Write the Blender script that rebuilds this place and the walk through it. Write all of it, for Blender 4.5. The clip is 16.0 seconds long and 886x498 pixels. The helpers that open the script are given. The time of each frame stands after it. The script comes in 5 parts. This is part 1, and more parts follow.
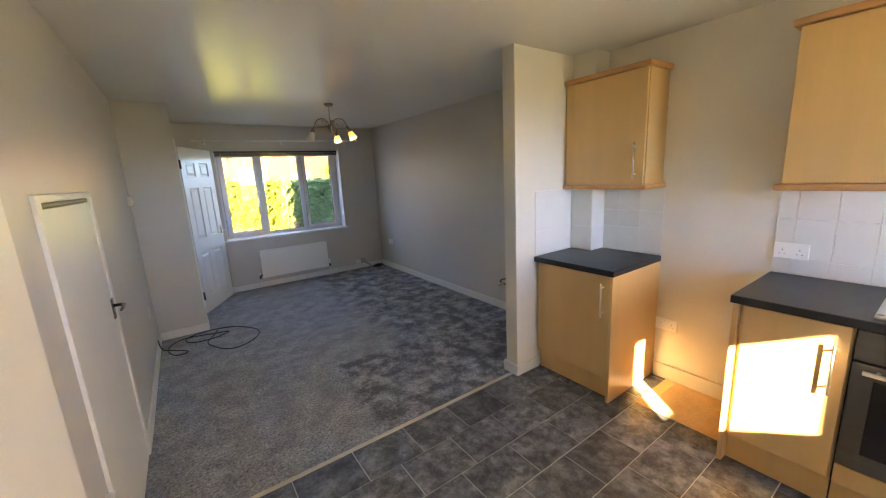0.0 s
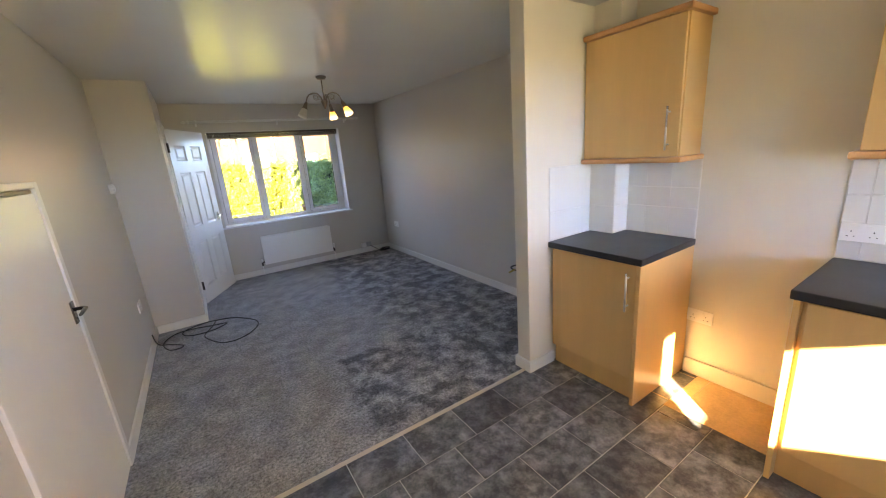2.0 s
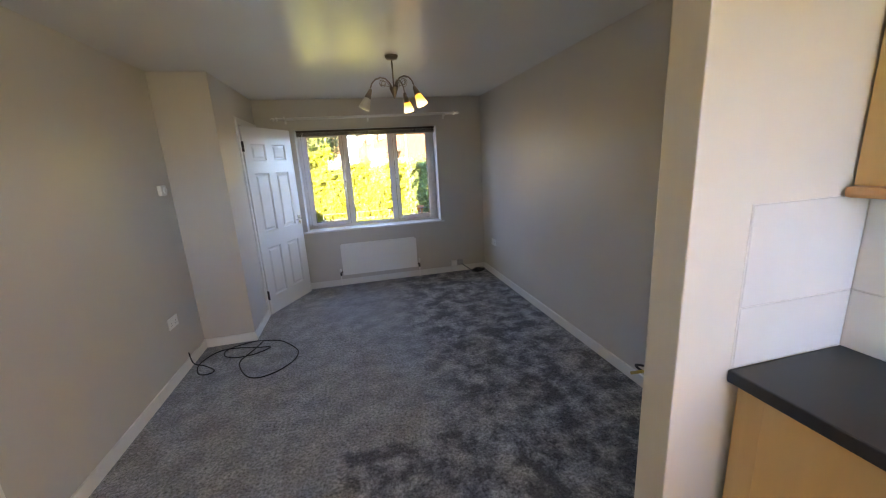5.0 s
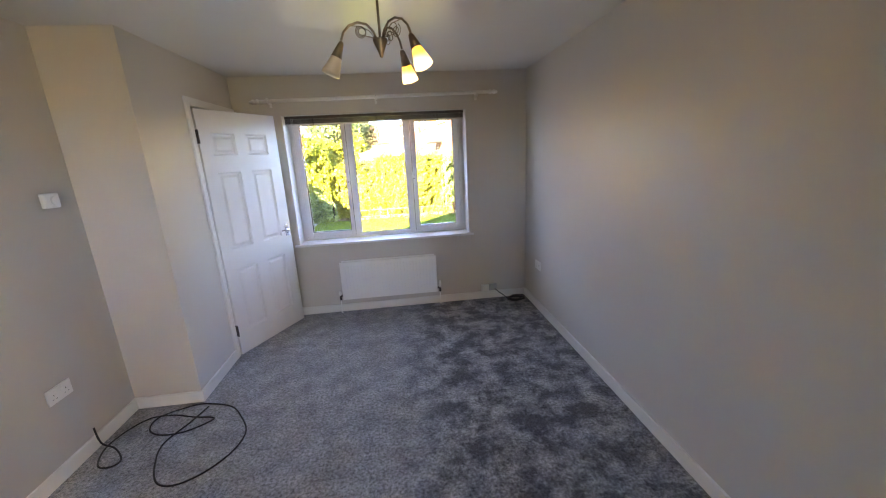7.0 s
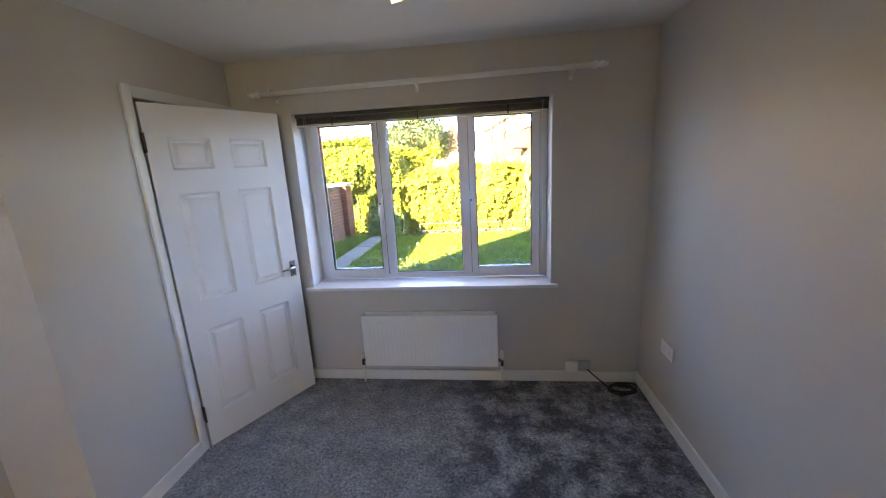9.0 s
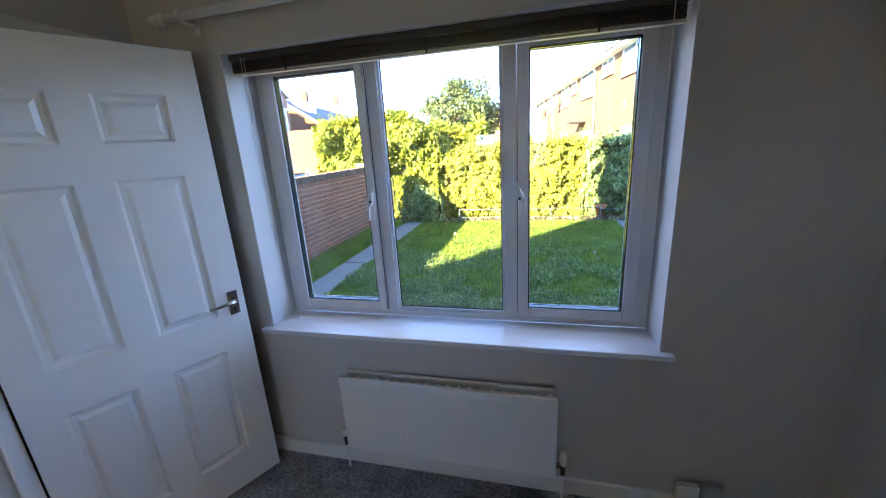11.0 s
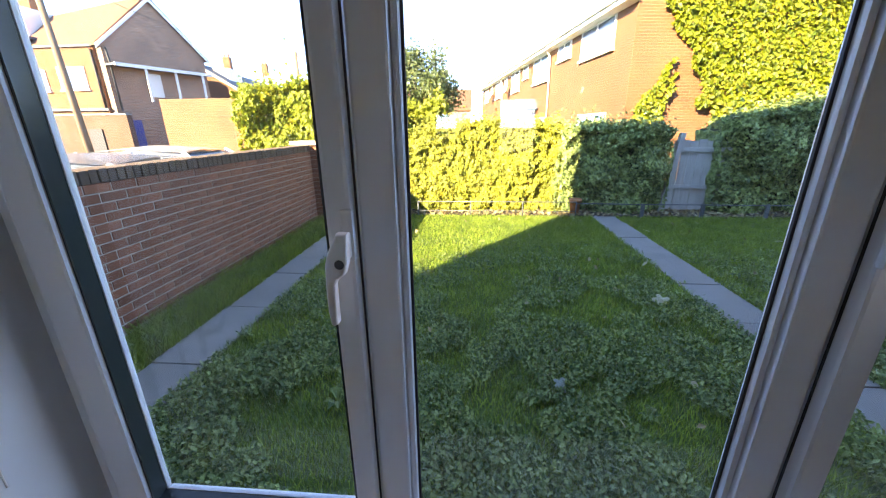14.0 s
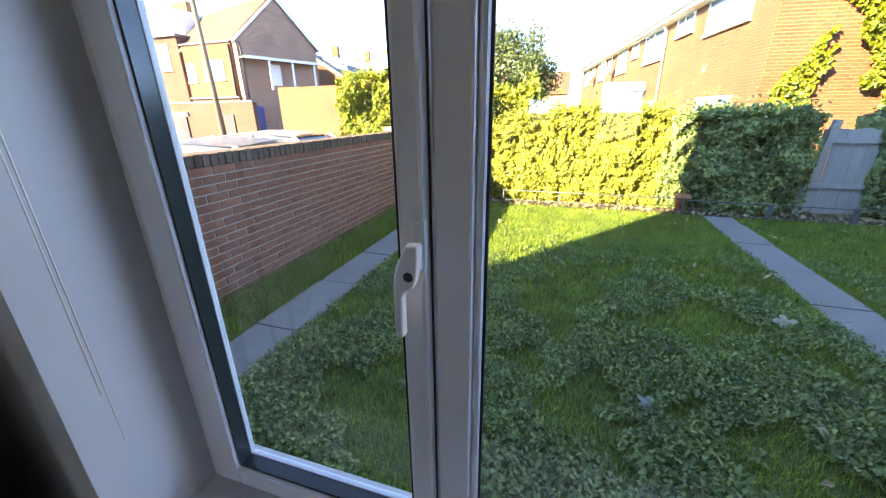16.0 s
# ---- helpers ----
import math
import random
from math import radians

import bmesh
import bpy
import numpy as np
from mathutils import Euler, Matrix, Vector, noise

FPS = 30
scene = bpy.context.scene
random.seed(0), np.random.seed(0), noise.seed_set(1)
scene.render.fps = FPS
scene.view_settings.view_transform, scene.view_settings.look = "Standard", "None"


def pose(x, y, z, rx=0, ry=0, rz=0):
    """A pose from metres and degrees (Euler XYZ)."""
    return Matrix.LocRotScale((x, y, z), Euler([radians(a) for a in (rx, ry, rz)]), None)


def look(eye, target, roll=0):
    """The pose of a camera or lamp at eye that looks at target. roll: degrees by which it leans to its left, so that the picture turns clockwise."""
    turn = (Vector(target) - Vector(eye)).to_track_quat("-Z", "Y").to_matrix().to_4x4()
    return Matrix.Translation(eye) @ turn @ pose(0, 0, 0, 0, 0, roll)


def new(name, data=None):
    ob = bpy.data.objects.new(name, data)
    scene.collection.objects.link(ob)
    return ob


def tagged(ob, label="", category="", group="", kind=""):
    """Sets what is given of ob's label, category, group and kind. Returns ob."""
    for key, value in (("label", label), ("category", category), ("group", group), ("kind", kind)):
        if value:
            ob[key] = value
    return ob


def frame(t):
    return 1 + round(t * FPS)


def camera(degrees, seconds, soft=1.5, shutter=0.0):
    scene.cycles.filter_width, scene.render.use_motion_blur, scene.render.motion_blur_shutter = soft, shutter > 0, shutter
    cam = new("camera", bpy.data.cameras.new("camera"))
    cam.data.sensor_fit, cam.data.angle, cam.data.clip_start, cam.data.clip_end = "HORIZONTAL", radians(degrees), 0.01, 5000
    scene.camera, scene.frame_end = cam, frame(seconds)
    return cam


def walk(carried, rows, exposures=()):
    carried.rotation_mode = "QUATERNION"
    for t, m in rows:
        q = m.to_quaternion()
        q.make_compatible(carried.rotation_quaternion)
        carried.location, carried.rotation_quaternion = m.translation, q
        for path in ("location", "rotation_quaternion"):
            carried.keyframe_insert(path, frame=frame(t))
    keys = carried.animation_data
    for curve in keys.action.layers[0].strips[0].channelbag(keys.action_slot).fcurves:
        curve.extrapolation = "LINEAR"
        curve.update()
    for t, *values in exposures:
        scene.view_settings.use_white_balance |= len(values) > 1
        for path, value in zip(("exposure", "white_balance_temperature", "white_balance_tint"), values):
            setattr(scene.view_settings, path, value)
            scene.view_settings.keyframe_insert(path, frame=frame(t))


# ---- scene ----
cam = camera(100.3, 16.0, soft=1.1)
PATH = [
    (0, (-0.129, -0.14, 1.557), (0.991, 1.467, 1.157), -2.9),
    (0.5, (-0.128, -0.131, 1.55), (0.952, 1.499, 1.13), -3.1),
    (1, (-0.102, -0.125, 1.55), (0.946, 1.519, 1.106), -3.7),
    (1.5, (-0.023, -0.091, 1.55), (1.043, 1.521, 1.034), -4.3),
    (2, (0.097, 0.062, 1.547), (1.141, 1.691, 1.038), -4.5),
    (2.5, (0.209, 0.178, 1.552), (1.163, 1.883, 1.122), -6.7),
    (3, (0.38, 0.275, 1.542), (1.151, 2.052, 1.045), -5.8),
    (3.5, (0.531, 0.39, 1.547), (1.151, 2.224, 1.042), -6.6),
    (4, (0.657, 0.578, 1.548), (1.294, 2.418, 1.089), -6.0),
    (4.5, (0.788, 0.757, 1.55), (1.322, 2.633, 1.11), -4.9),
    (5, (0.97, 0.937, 1.553), (1.404, 2.834, 1.091), -3.3),
    (7.5, (1.505, 2.374, 1.608), (1.56, 4.311, 1.116), -2.9),
    (8, (1.614, 2.671, 1.624), (1.478, 4.609, 1.151), -2.3),
    (8.5, (1.633, 3.009, 1.601), (1.428, 4.943, 1.133), -2.1),
    (9, (1.651, 3.343, 1.617), (1.421, 5.28, 1.174), -3.1),
    (11.5, (1.572, 4.706, 1.587), (1.079, 6.565, 1.037), -3.3),
    (12, (1.439, 4.934, 1.584), (1.041, 6.819, 1.049), -2.4),
    (12.5, (1.327, 5.107, 1.569), (0.874, 6.961, 0.973), -2.3),
    (13, (1.266, 5.32, 1.549), (0.792, 7.179, 0.983), -2.0),
    (13.5, (1.188, 5.48, 1.54), (0.785, 7.343, 0.933), -1.3),
    (14, (1.049, 5.602, 1.527), (0.891, 7.494, 0.9), -0.6),
    (14.5, (0.961, 5.683, 1.513), (0.997, 7.559, 0.822), 1.5),
    (15, (0.95, 5.712, 1.516), (1.01, 7.58, 0.803), 1.1),
    (15.5, (0.985, 5.714, 1.536), (0.803, 7.593, 0.876), -1.2),
    (16, (1.047, 5.659, 1.547), (0.463, 7.442, 0.855), -0.7),
]
walk(cam, [(t, look(eye, target, roll)) for t, eye, target, roll in PATH],
     exposures=[(0, 4.75, 8950, 13), (3, 5.1, 8900, 15), (4, 4.92, 9000, 14), (5, 4.8, 9200, 15), (7.5, 5.35, 9100, 19), (8.5, 5.2, 9100, 19), (9, 4.85, 9000, 18), (9.6, 4.75, 8600, 18),
                (11.3, 4.1, 7300, 12), (12.5, 3.55, 7400, 12), (14.5, 3.67, 9000, 16), (16, 3.74, 8700, 15)])
# ---- world, sun and large lights ----
SUN_WAY = Vector((0.745, 1.0, -0.52)).normalized()
world = bpy.data.worlds.new("sky")
scene.world = world
world.use_nodes = True
wn, wl = world.node_tree.nodes, world.node_tree.links
wn.clear()
w_out, w_bg = wn.new("ShaderNodeOutputWorld"), wn.new("ShaderNodeBackground")
sky = wn.new("ShaderNodeTexSky")
sky.sky_type, sky.sun_disc = "NISHITA", False
sky.sun_elevation, sky.sun_rotation = math.asin(-SUN_WAY.z), math.atan2(-SUN_WAY.x, -SUN_WAY.y)
sky.air_density, sky.dust_density, sky.ozone_density = 0.55, 0.05, 3.0
sky.altitude = 7000.0
w_co, w_map, w_cloud, w_ramp, w_mix = (wn.new("ShaderNodeTexCoord"), wn.new("ShaderNodeMapping"), wn.new("ShaderNodeTexNoise"),
                                       wn.new("ShaderNodeValToRGB"), wn.new("ShaderNodeMix"))
w_mix.data_type = "RGBA"
w_map.inputs["Scale"].default_value = (1.6, 1.6, 4.5)
w_map.inputs["Location"].default_value = (0.35, 0.2, 0.0)
w_cloud.inputs["Scale"].default_value, w_cloud.inputs["Detail"].default_value, w_cloud.inputs["Roughness"].default_value = 1.5, 7.0, 0.55
w_ramp.color_ramp.elements[0].position, w_ramp.color_ramp.elements[1].position = 0.64, 0.88
w_mix.inputs[7].default_value = (1.4, 1.42, 1.45, 1)
wl.new(w_co.outputs["Generated"], w_map.inputs["Vector"])
wl.new(w_map.outputs[0], w_cloud.inputs["Vector"])
wl.new(w_cloud.outputs["Fac"], w_ramp.inputs[0])
wl.new(w_ramp.outputs[0], w_mix.inputs[0])
wl.new(sky.outputs[0], w_mix.inputs[6])
wl.new(w_mix.outputs[2], w_bg.inputs[0])
wl.new(w_bg.outputs[0], w_out.inputs[0])
w_bg.inputs[1].default_value = 0.26

sun_lamp = bpy.data.lights.new("sun", "SUN")
sun_lamp.energy, sun_lamp.angle, sun_lamp.color = 3.6, radians(0.5), (1.0, 0.88, 0.68)
new("sun", sun_lamp).matrix_world = look((0, 0, 30), Vector((0, 0, 30)) + SUN_WAY)


# added fill lamp in the unseen south opening behind the start of the walk
kw = bpy.data.lights.new("kitchen_fill_light", "AREA")
kw.shape, kw.size, kw.size_y, kw.energy, kw.color = "RECTANGLE", 0.78, 1.04, 0.46, (1.0, 0.95, 0.87)
new("kitchen_fill_light", kw).matrix_world = look((2.0, -1.69, 1.525), (2.0, 5.0, 1.525))


# sky light that comes in at the living room window
lw = bpy.data.lights.new("living_room_window_light", "AREA")
lw.shape, lw.size, lw.size_y, lw.energy, lw.color = "RECTANGLE", 1.62, 1.14, 0.13, (1.0, 0.98, 0.93)
new("living_room_window_light", lw).matrix_world = look((1.215, 6.05, 1.39), (1.215, 0.0, 1.30))


# ---- materials ----
def tree(name):
    m = bpy.data.materials.new(name)
    m.use_nodes = True
    return m, m.node_tree.nodes, m.node_tree.links


def noise_node(nodes, links, vector, scale, detail=4.0, rough=0.55):
    n = nodes.new("ShaderNodeTexNoise")
    n.inputs["Scale"].default_value, n.inputs["Detail"].default_value, n.inputs["Roughness"].default_value = scale, detail, rough
    links.new(vector, n.inputs["Vector"])
    return n.outputs["Fac"]


def ramp_node(nodes, links, fac, stops):
    r = nodes.new("ShaderNodeValToRGB")
    while len(r.color_ramp.elements) < len(stops):
        r.color_ramp.elements.new(0.5)
    for e, (p, c) in zip(r.color_ramp.elements, stops):
        e.position, e.color = p, (*c, 1)
    links.new(fac, r.inputs[0])
    return r.outputs[0]


def shade(c, k):
    return tuple(min(1.0, v * k) for v in c)


def mix_node(nodes, links, fac, a, b, kind="MIX"):
    m = nodes.new("ShaderNodeMix")
    m.data_type, m.blend_type = "RGBA", kind
    for sock, v in ((m.inputs[0], fac), (m.inputs[6], a), (m.inputs[7], b)):
        if isinstance(v, (int, float)):
            sock.default_value = v
        elif isinstance(v, tuple):
            sock.default_value = (*v, 1)
        else:
            links.new(v, sock)
    return m.outputs[2]


def mat(name, col, rough=0.5, metal=0.0, var=0.08, scale=3.0, bump=0.15, bscale=60.0, stretch=(1, 1, 1), per_piece=0.0, island=0.0, spec=0.5):
    """A surface with broad stains, fine grain and a fine relief."""
    m, nodes, links = tree(name)
    p = nodes["Principled BSDF"]
    co, mp = nodes.new("ShaderNodeTexCoord"), nodes.new("ShaderNodeMapping")
    mp.inputs["Scale"].default_value = stretch
    links.new(co.outputs["Object"], mp.inputs["Vector"])
    v = mp.outputs[0]
    broad = noise_node(nodes, links, v, scale)
    fine = noise_node(nodes, links, v, bscale, 6.0, 0.65)
    c = ramp_node(nodes, links, broad, [(0.3, shade(col, 1 - var)), (0.7, shade(col, 1 + var))])
    c = mix_node(nodes, links, 0.5 * min(1, var * 3), c, ramp_node(nodes, links, fine, [(0.3, shade(col, 1 - 1.6 * var)), (0.7, shade(col, 1 + 1.6 * var))]))
    if per_piece:
        oi = nodes.new("ShaderNodeObjectInfo")
        c = mix_node(nodes, links, 1.0, c, ramp_node(nodes, links, oi.outputs["Random"], [(0, (1 - per_piece,) * 3), (1, (1.0,) * 3)]), "MULTIPLY")
    if island:
        g = nodes.new("ShaderNodeNewGeometry")
        c = mix_node(nodes, links, 1.0, c, ramp_node(nodes, links, g.outputs["Random Per Island"], [(0, (1 - island,) * 3), (1, (1.0,) * 3)]), "MULTIPLY")
    links.new(c, p.inputs["Base Color"])
    p.inputs["Metallic"].default_value = metal
    p.inputs["Specular IOR Level"].default_value = spec
    rr = nodes.new("ShaderNodeMapRange")
    rr.inputs["To Min"].default_value, rr.inputs["To Max"].default_value = max(0.03, rough - min(0.06, var * 0.6)), min(1, rough + min(0.06, var * 0.6))
    links.new(broad, rr.inputs[0])
    links.new(rr.outputs[0], p.inputs["Roughness"])
    if bump:
        b = nodes.new("ShaderNodeBump")
        b.inputs["Strength"].default_value, b.inputs["Distance"].default_value = bump, 0.004
        links.new(fine, b.inputs["Height"])
        links.new(b.outputs[0], p.inputs["Normal"])
    return m


def carpet_mat():
    m, nodes, links = tree("grey_carpet")
    p = nodes["Principled BSDF"]
    co = nodes.new("ShaderNodeTexCoord").outputs["Object"]
    nap = noise_node(nodes, links, co, 6.0, 7.0, 0.72)
    area = noise_node(nodes, links, co, 0.9, 2.0, 0.5)
    tuft = noise_node(nodes, links, co, 62.0, 6.0, 0.85)
    sep = nodes.new("ShaderNodeSeparateXYZ")
    links.new(co, sep.inputs[0])
    # the pile lies the other way along the party wall, where it shows brushed marks
    side = nodes.new("ShaderNodeMapRange")
    side.inputs["From Min"].default_value, side.inputs["From Max"].default_value = 1.25, 1.75
    links.new(sep.outputs[0], side.inputs[0])
    add = nodes.new("ShaderNodeMath")
    add.operation = "MULTIPLY_ADD"
    links.new(area, add.inputs[0])
    add.inputs[1].default_value = 0.35
    # a trodden square before the kitchen
    near, wide, both, most = (nodes.new("ShaderNodeMapRange"), nodes.new("ShaderNodeMapRange"), nodes.new("ShaderNodeMath"), nodes.new("ShaderNodeMath"))
    near.inputs["From Min"].default_value, near.inputs["From Max"].default_value = 2.79, 2.745
    wide.inputs["From Min"].default_value, wide.inputs["From Max"].default_value = 0.66, 0.75
    links.new(sep.outputs[1], near.inputs[0])
    links.new(sep.outputs[0], wide.inputs[0])
    both.operation, most.operation = "MULTIPLY", "MAXIMUM"
    links.new(near.outputs[0], both.inputs[0])
    links.new(wide.outputs[0], both.inputs[1])
    links.new(both.outputs[0], most.inputs[0])
    links.new(side.outputs[0], most.inputs[1])
    links.new(most.outputs[0], add.inputs[2])
    soft = ramp_node(nodes, links, nap, [(0.35, (0.212, 0.228, 0.262)), (0.65, (0.345, 0.366, 0.412))])
    brushed = ramp_node(nodes, links, nap, [(0.43, (0.070, 0.077, 0.098)), (0.63, (0.385, 0.405, 0.45))])
    c = mix_node(nodes, links, add.outputs[0], soft, brushed)
    c = mix_node(nodes, links, 1.0, c, ramp_node(nodes, links, tuft, [(0.36, (0.16,) * 3), (0.64, (1.95, 1.9, 1.8))]), "MULTIPLY")
    links.new(c, p.inputs["Base Color"])
    p.inputs["Roughness"].default_value = 0.95
    p.inputs["Specular IOR Level"].default_value = 0.15
    p.inputs["Sheen Weight"].default_value = 0.25
    b = nodes.new("ShaderNodeBump")
    b.inputs["Strength"].default_value, b.inputs["Distance"].default_value = 0.9, 0.008
    links.new(tuft, b.inputs["Height"])
    links.new(b.outputs[0], p.inputs["Normal"])
    return m


def slate_mat():
    m, nodes, links = tree("slate_look_vinyl")
    p = nodes["Principled BSDF"]
    co = nodes.new("ShaderNodeTexCoord").outputs["Object"]
    oi = nodes.new("ShaderNodeObjectInfo")
    shift = nodes.new("ShaderNodeVectorMath")
    shift.operation = "MULTIPLY_ADD"
    links.new(oi.outputs["Random"], shift.inputs[0])
    shift.inputs[1].default_value = (37, 19, 11)
    links.new(co, shift.inputs[2])
    v = shift.outputs[0]
    cloud = noise_node(nodes, links, v, 7.0, 8.0, 0.68)
    vein = noise_node(nodes, links, v, 16.0, 5.0, 0.75)
    c = ramp_node(nodes, links, cloud, [(0.34, (0.022, 0.025, 0.032)), (0.5, (0.086, 0.094, 0.112)), (0.68, (0.37, 0.39, 0.42))])
    c = mix_node(nodes, links, 0.4, c, ramp_node(nodes, links, vein, [(0.42, (0.034, 0.038, 0.048)), (0.66, (0.36, 0.375, 0.40))]))
    c = mix_node(nodes, links, 1.0, c, ramp_node(nodes, links, oi.outputs["Random"], [(0, (0.7,) * 3), (1, (1.15,) * 3)]), "MULTIPLY")
    links.new(c, p.inputs["Base Color"])
    links.new(ramp_node(nodes, links, vein, [(0.3, (0.32,) * 3), (0.7, (0.5,) * 3)]), p.inputs["Roughness"])
    b = nodes.new("ShaderNodeBump")
    b.inputs["Strength"].default_value, b.inputs["Distance"].default_value = 0.35, 0.003
    links.new(vein, b.inputs["Height"])
    links.new(b.outputs[0], p.inputs["Normal"])
    return m


def brick_mat(name, axis, reds, mortar, size=(0.225, 0.075)):
    """Far brickwork: courses along the local x or y axis."""
    m, nodes, links = tree(name)
    p = nodes["Principled BSDF"]
    co = nodes.new("ShaderNodeTexCoord").outputs["Object"]
    sep, com = nodes.new("ShaderNodeSeparateXYZ"), nodes.new("ShaderNodeCombineXYZ")
    links.new(co, sep.inputs[0])
    links.new(sep.outputs[axis], com.inputs[0])
    links.new(sep.outputs[2], com.inputs[1])
    br = nodes.new("ShaderNodeTexBrick")
    links.new(com.outputs[0], br.inputs["Vector"])
    for k, v in (("Scale", 1.0), ("Brick Width", size[0]), ("Row Height", size[1]), ("Mortar Size", 0.012), ("Mortar Smooth", 0.2), ("Bias", 0.0)):
        br.inputs[k].default_value = v
    br.inputs["Color1"].default_value, br.inputs["Color2"].default_value, br.inputs["Mortar"].default_value = (*reds[0], 1), (*reds[1], 1), (*mortar, 1)
    stain = noise_node(nodes, links, co, 0.7, 6.0, 0.6)
    grain = noise_node(nodes, links, co, 40.0, 4.0, 0.6)
    c = mix_node(nodes, links, 1.0, br.outputs["Color"], ramp_node(nodes, links, stain, [(0.3, (0.74, 0.72, 0.7)), (0.7, (1.1, 1.08, 1.05))]), "MULTIPLY")
    c = mix_node(nodes, links, 1.0, c, ramp_node(nodes, links, grain, [(0.3, (0.82,) * 3), (0.7, (1.12,) * 3)]), "MULTIPLY")
    links.new(c, p.inputs["Base Color"])
    p.inputs["Roughness"].default_value = 0.9
    b = nodes.new("ShaderNodeBump")
    b.inputs["Strength"].default_value, b.inputs["Distance"].default_value, b.invert = 0.7, 0.01, True
    links.new(br.outputs["Fac"], b.inputs["Height"])
    links.new(b.outputs[0], p.inputs["Normal"])
    return m


def leaf_mat(name, dark, light, glow=0.35, warm=(0.3, 0.26, 0.03)):
    m, nodes, links = tree(name)
    p = nodes["Principled BSDF"]
    g = nodes.new("ShaderNodeNewGeometry")
    co = nodes.new("ShaderNodeTexCoord").outputs["Object"]
    patch = noise_node(nodes, links, co, 3.2, 5.0, 0.65)
    c = ramp_node(nodes, links, g.outputs["Random Per Island"], [(0.0, dark), (0.85, light), (0.97, warm)])
    c = mix_node(nodes, links, 1.0, c, ramp_node(nodes, links, patch, [(0.3, (0.62, 0.68, 0.7)), (0.7, (1.3, 1.22, 1.05))]), "MULTIPLY")
    links.new(c, p.inputs["Base Color"])
    p.inputs["Roughness"].default_value = 0.5
    t, mx = nodes.new("ShaderNodeBsdfTranslucent"), nodes.new("ShaderNodeMixShader")
    links.new(c, t.inputs[0])
    mx.inputs[0].default_value = glow
    links.new(p.outputs[0], mx.inputs[1])
    links.new(t.outputs[0], mx.inputs[2])
    links.new(mx.outputs[0], nodes["Material Output"].inputs[0])
    return m


def glass_mat(name, tint, gloss=1.0, dirt=0.03):
    m, nodes, links = tree(name)
    nodes.remove(nodes["Principled BSDF"])
    tr, gl, fr, mx = nodes.new("ShaderNodeBsdfTransparent"), nodes.new("ShaderNodeBsdfGlossy"), nodes.new("ShaderNodeLayerWeight"), nodes.new("ShaderNodeMixShader")
    tr.inputs[0].default_value, gl.inputs["Roughness"].default_value = (*tint, 1), 0.02
    fr.inputs[0].default_value = 0.5
    k, q = nodes.new("ShaderNodeMath"), nodes.new("ShaderNodeMath")
    k.operation, q.operation = "POWER", "MULTIPLY_ADD"
    k.inputs[1].default_value, q.inputs[1].default_value, q.inputs[2].default_value = 5.0, 0.9 * gloss, 0.04 * gloss
    links.new(fr.outputs["Facing"], k.inputs[0])
    links.new(k.outputs[0], q.inputs[0])
    links.new(q.outputs[0], mx.inputs[0])
    links.new(tr.outputs[0], mx.inputs[1])
    links.new(gl.outputs[0], mx.inputs[2])
    # a thin film of dust
    df, mx2 = nodes.new("ShaderNodeBsdfDiffuse"), nodes.new("ShaderNodeMixShader")
    df.inputs[0].default_value = (0.7, 0.72, 0.75, 1)
    co = nodes.new("ShaderNodeTexCoord").outputs["Object"]
    d = ramp_node(nodes, links, noise_node(nodes, links, co, 5.0, 6.0, 0.7), [(0.4, (dirt * 0.3,) * 3), (0.75, (dirt,) * 3)])
    links.new(d, mx2.inputs[0])
    links.new(mx.outputs[0], mx2.inputs[1])
    links.new(df.outputs[0], mx2.inputs[2])
    links.new(mx2.outputs[0], nodes["Material Output"].inputs[0])
    return m


def glow_mat(name, col, power):
    m, nodes, links = tree(name)
    p = nodes["Principled BSDF"]
    p.inputs["Base Color"].default_value = (0.85, 0.8, 0.7, 1)
    p.inputs["Emission Color"].default_value = (*col, 1)
    p.inputs["Emission Strength"].default_value = power
    return m


WALL = mat("warm_grey_emulsion", (0.57, 0.535, 0.49), 0.36, var=0.025, scale=1.3, bump=0.05, bscale=140)
CEIL = mat("white_ceiling_paint", (0.80, 0.80, 0.79), 0.24, var=0.02, scale=1.2, bump=0.05, bscale=30)
CREAM = mat("cream_kitchen_paint", (0.72, 0.68, 0.60), 0.34, var=0.03, scale=1.5, bump=0.05, bscale=120)
GLOSS = mat("white_gloss_paint", (0.76, 0.75, 0.72), 0.28, var=0.02, scale=4, bump=0.04, bscale=80)
UPVC = mat("white_upvc", (0.69, 0.68, 0.68), 0.3, var=0.02, scale=5, bump=0.02, bscale=90)
SILL = mat("white_sill_paint", (0.76, 0.77, 0.79), 0.2, var=0.02, scale=3, bump=0.03, bscale=60)
PLASTIC = mat("white_plastic", (0.84, 0.83, 0.80), 0.35, var=0.02, bump=0.0)
RUBBER = mat("black_rubber", (0.015, 0.015, 0.017), 0.6, var=0.1, bump=0.05)
STEEL = mat("brushed_steel", (0.62, 0.61, 0.59), 0.28, 1.0, var=0.06, scale=10, bump=0.05, bscale=300)
DARK_STEEL = mat("dark_brushed_steel", (0.16, 0.155, 0.15), 0.34, 0.8, var=0.08, scale=6, bump=0.03, bscale=200, stretch=(1, 0.2, 6))
CHROME = mat("polished_chrome", (0.55, 0.55, 0.56), 0.12, 1.0, var=0.03, bump=0.0)
NICKEL = mat("satin_nickel", (0.30, 0.25, 0.20), 0.3, 1.0, var=0.08, bump=0.03)
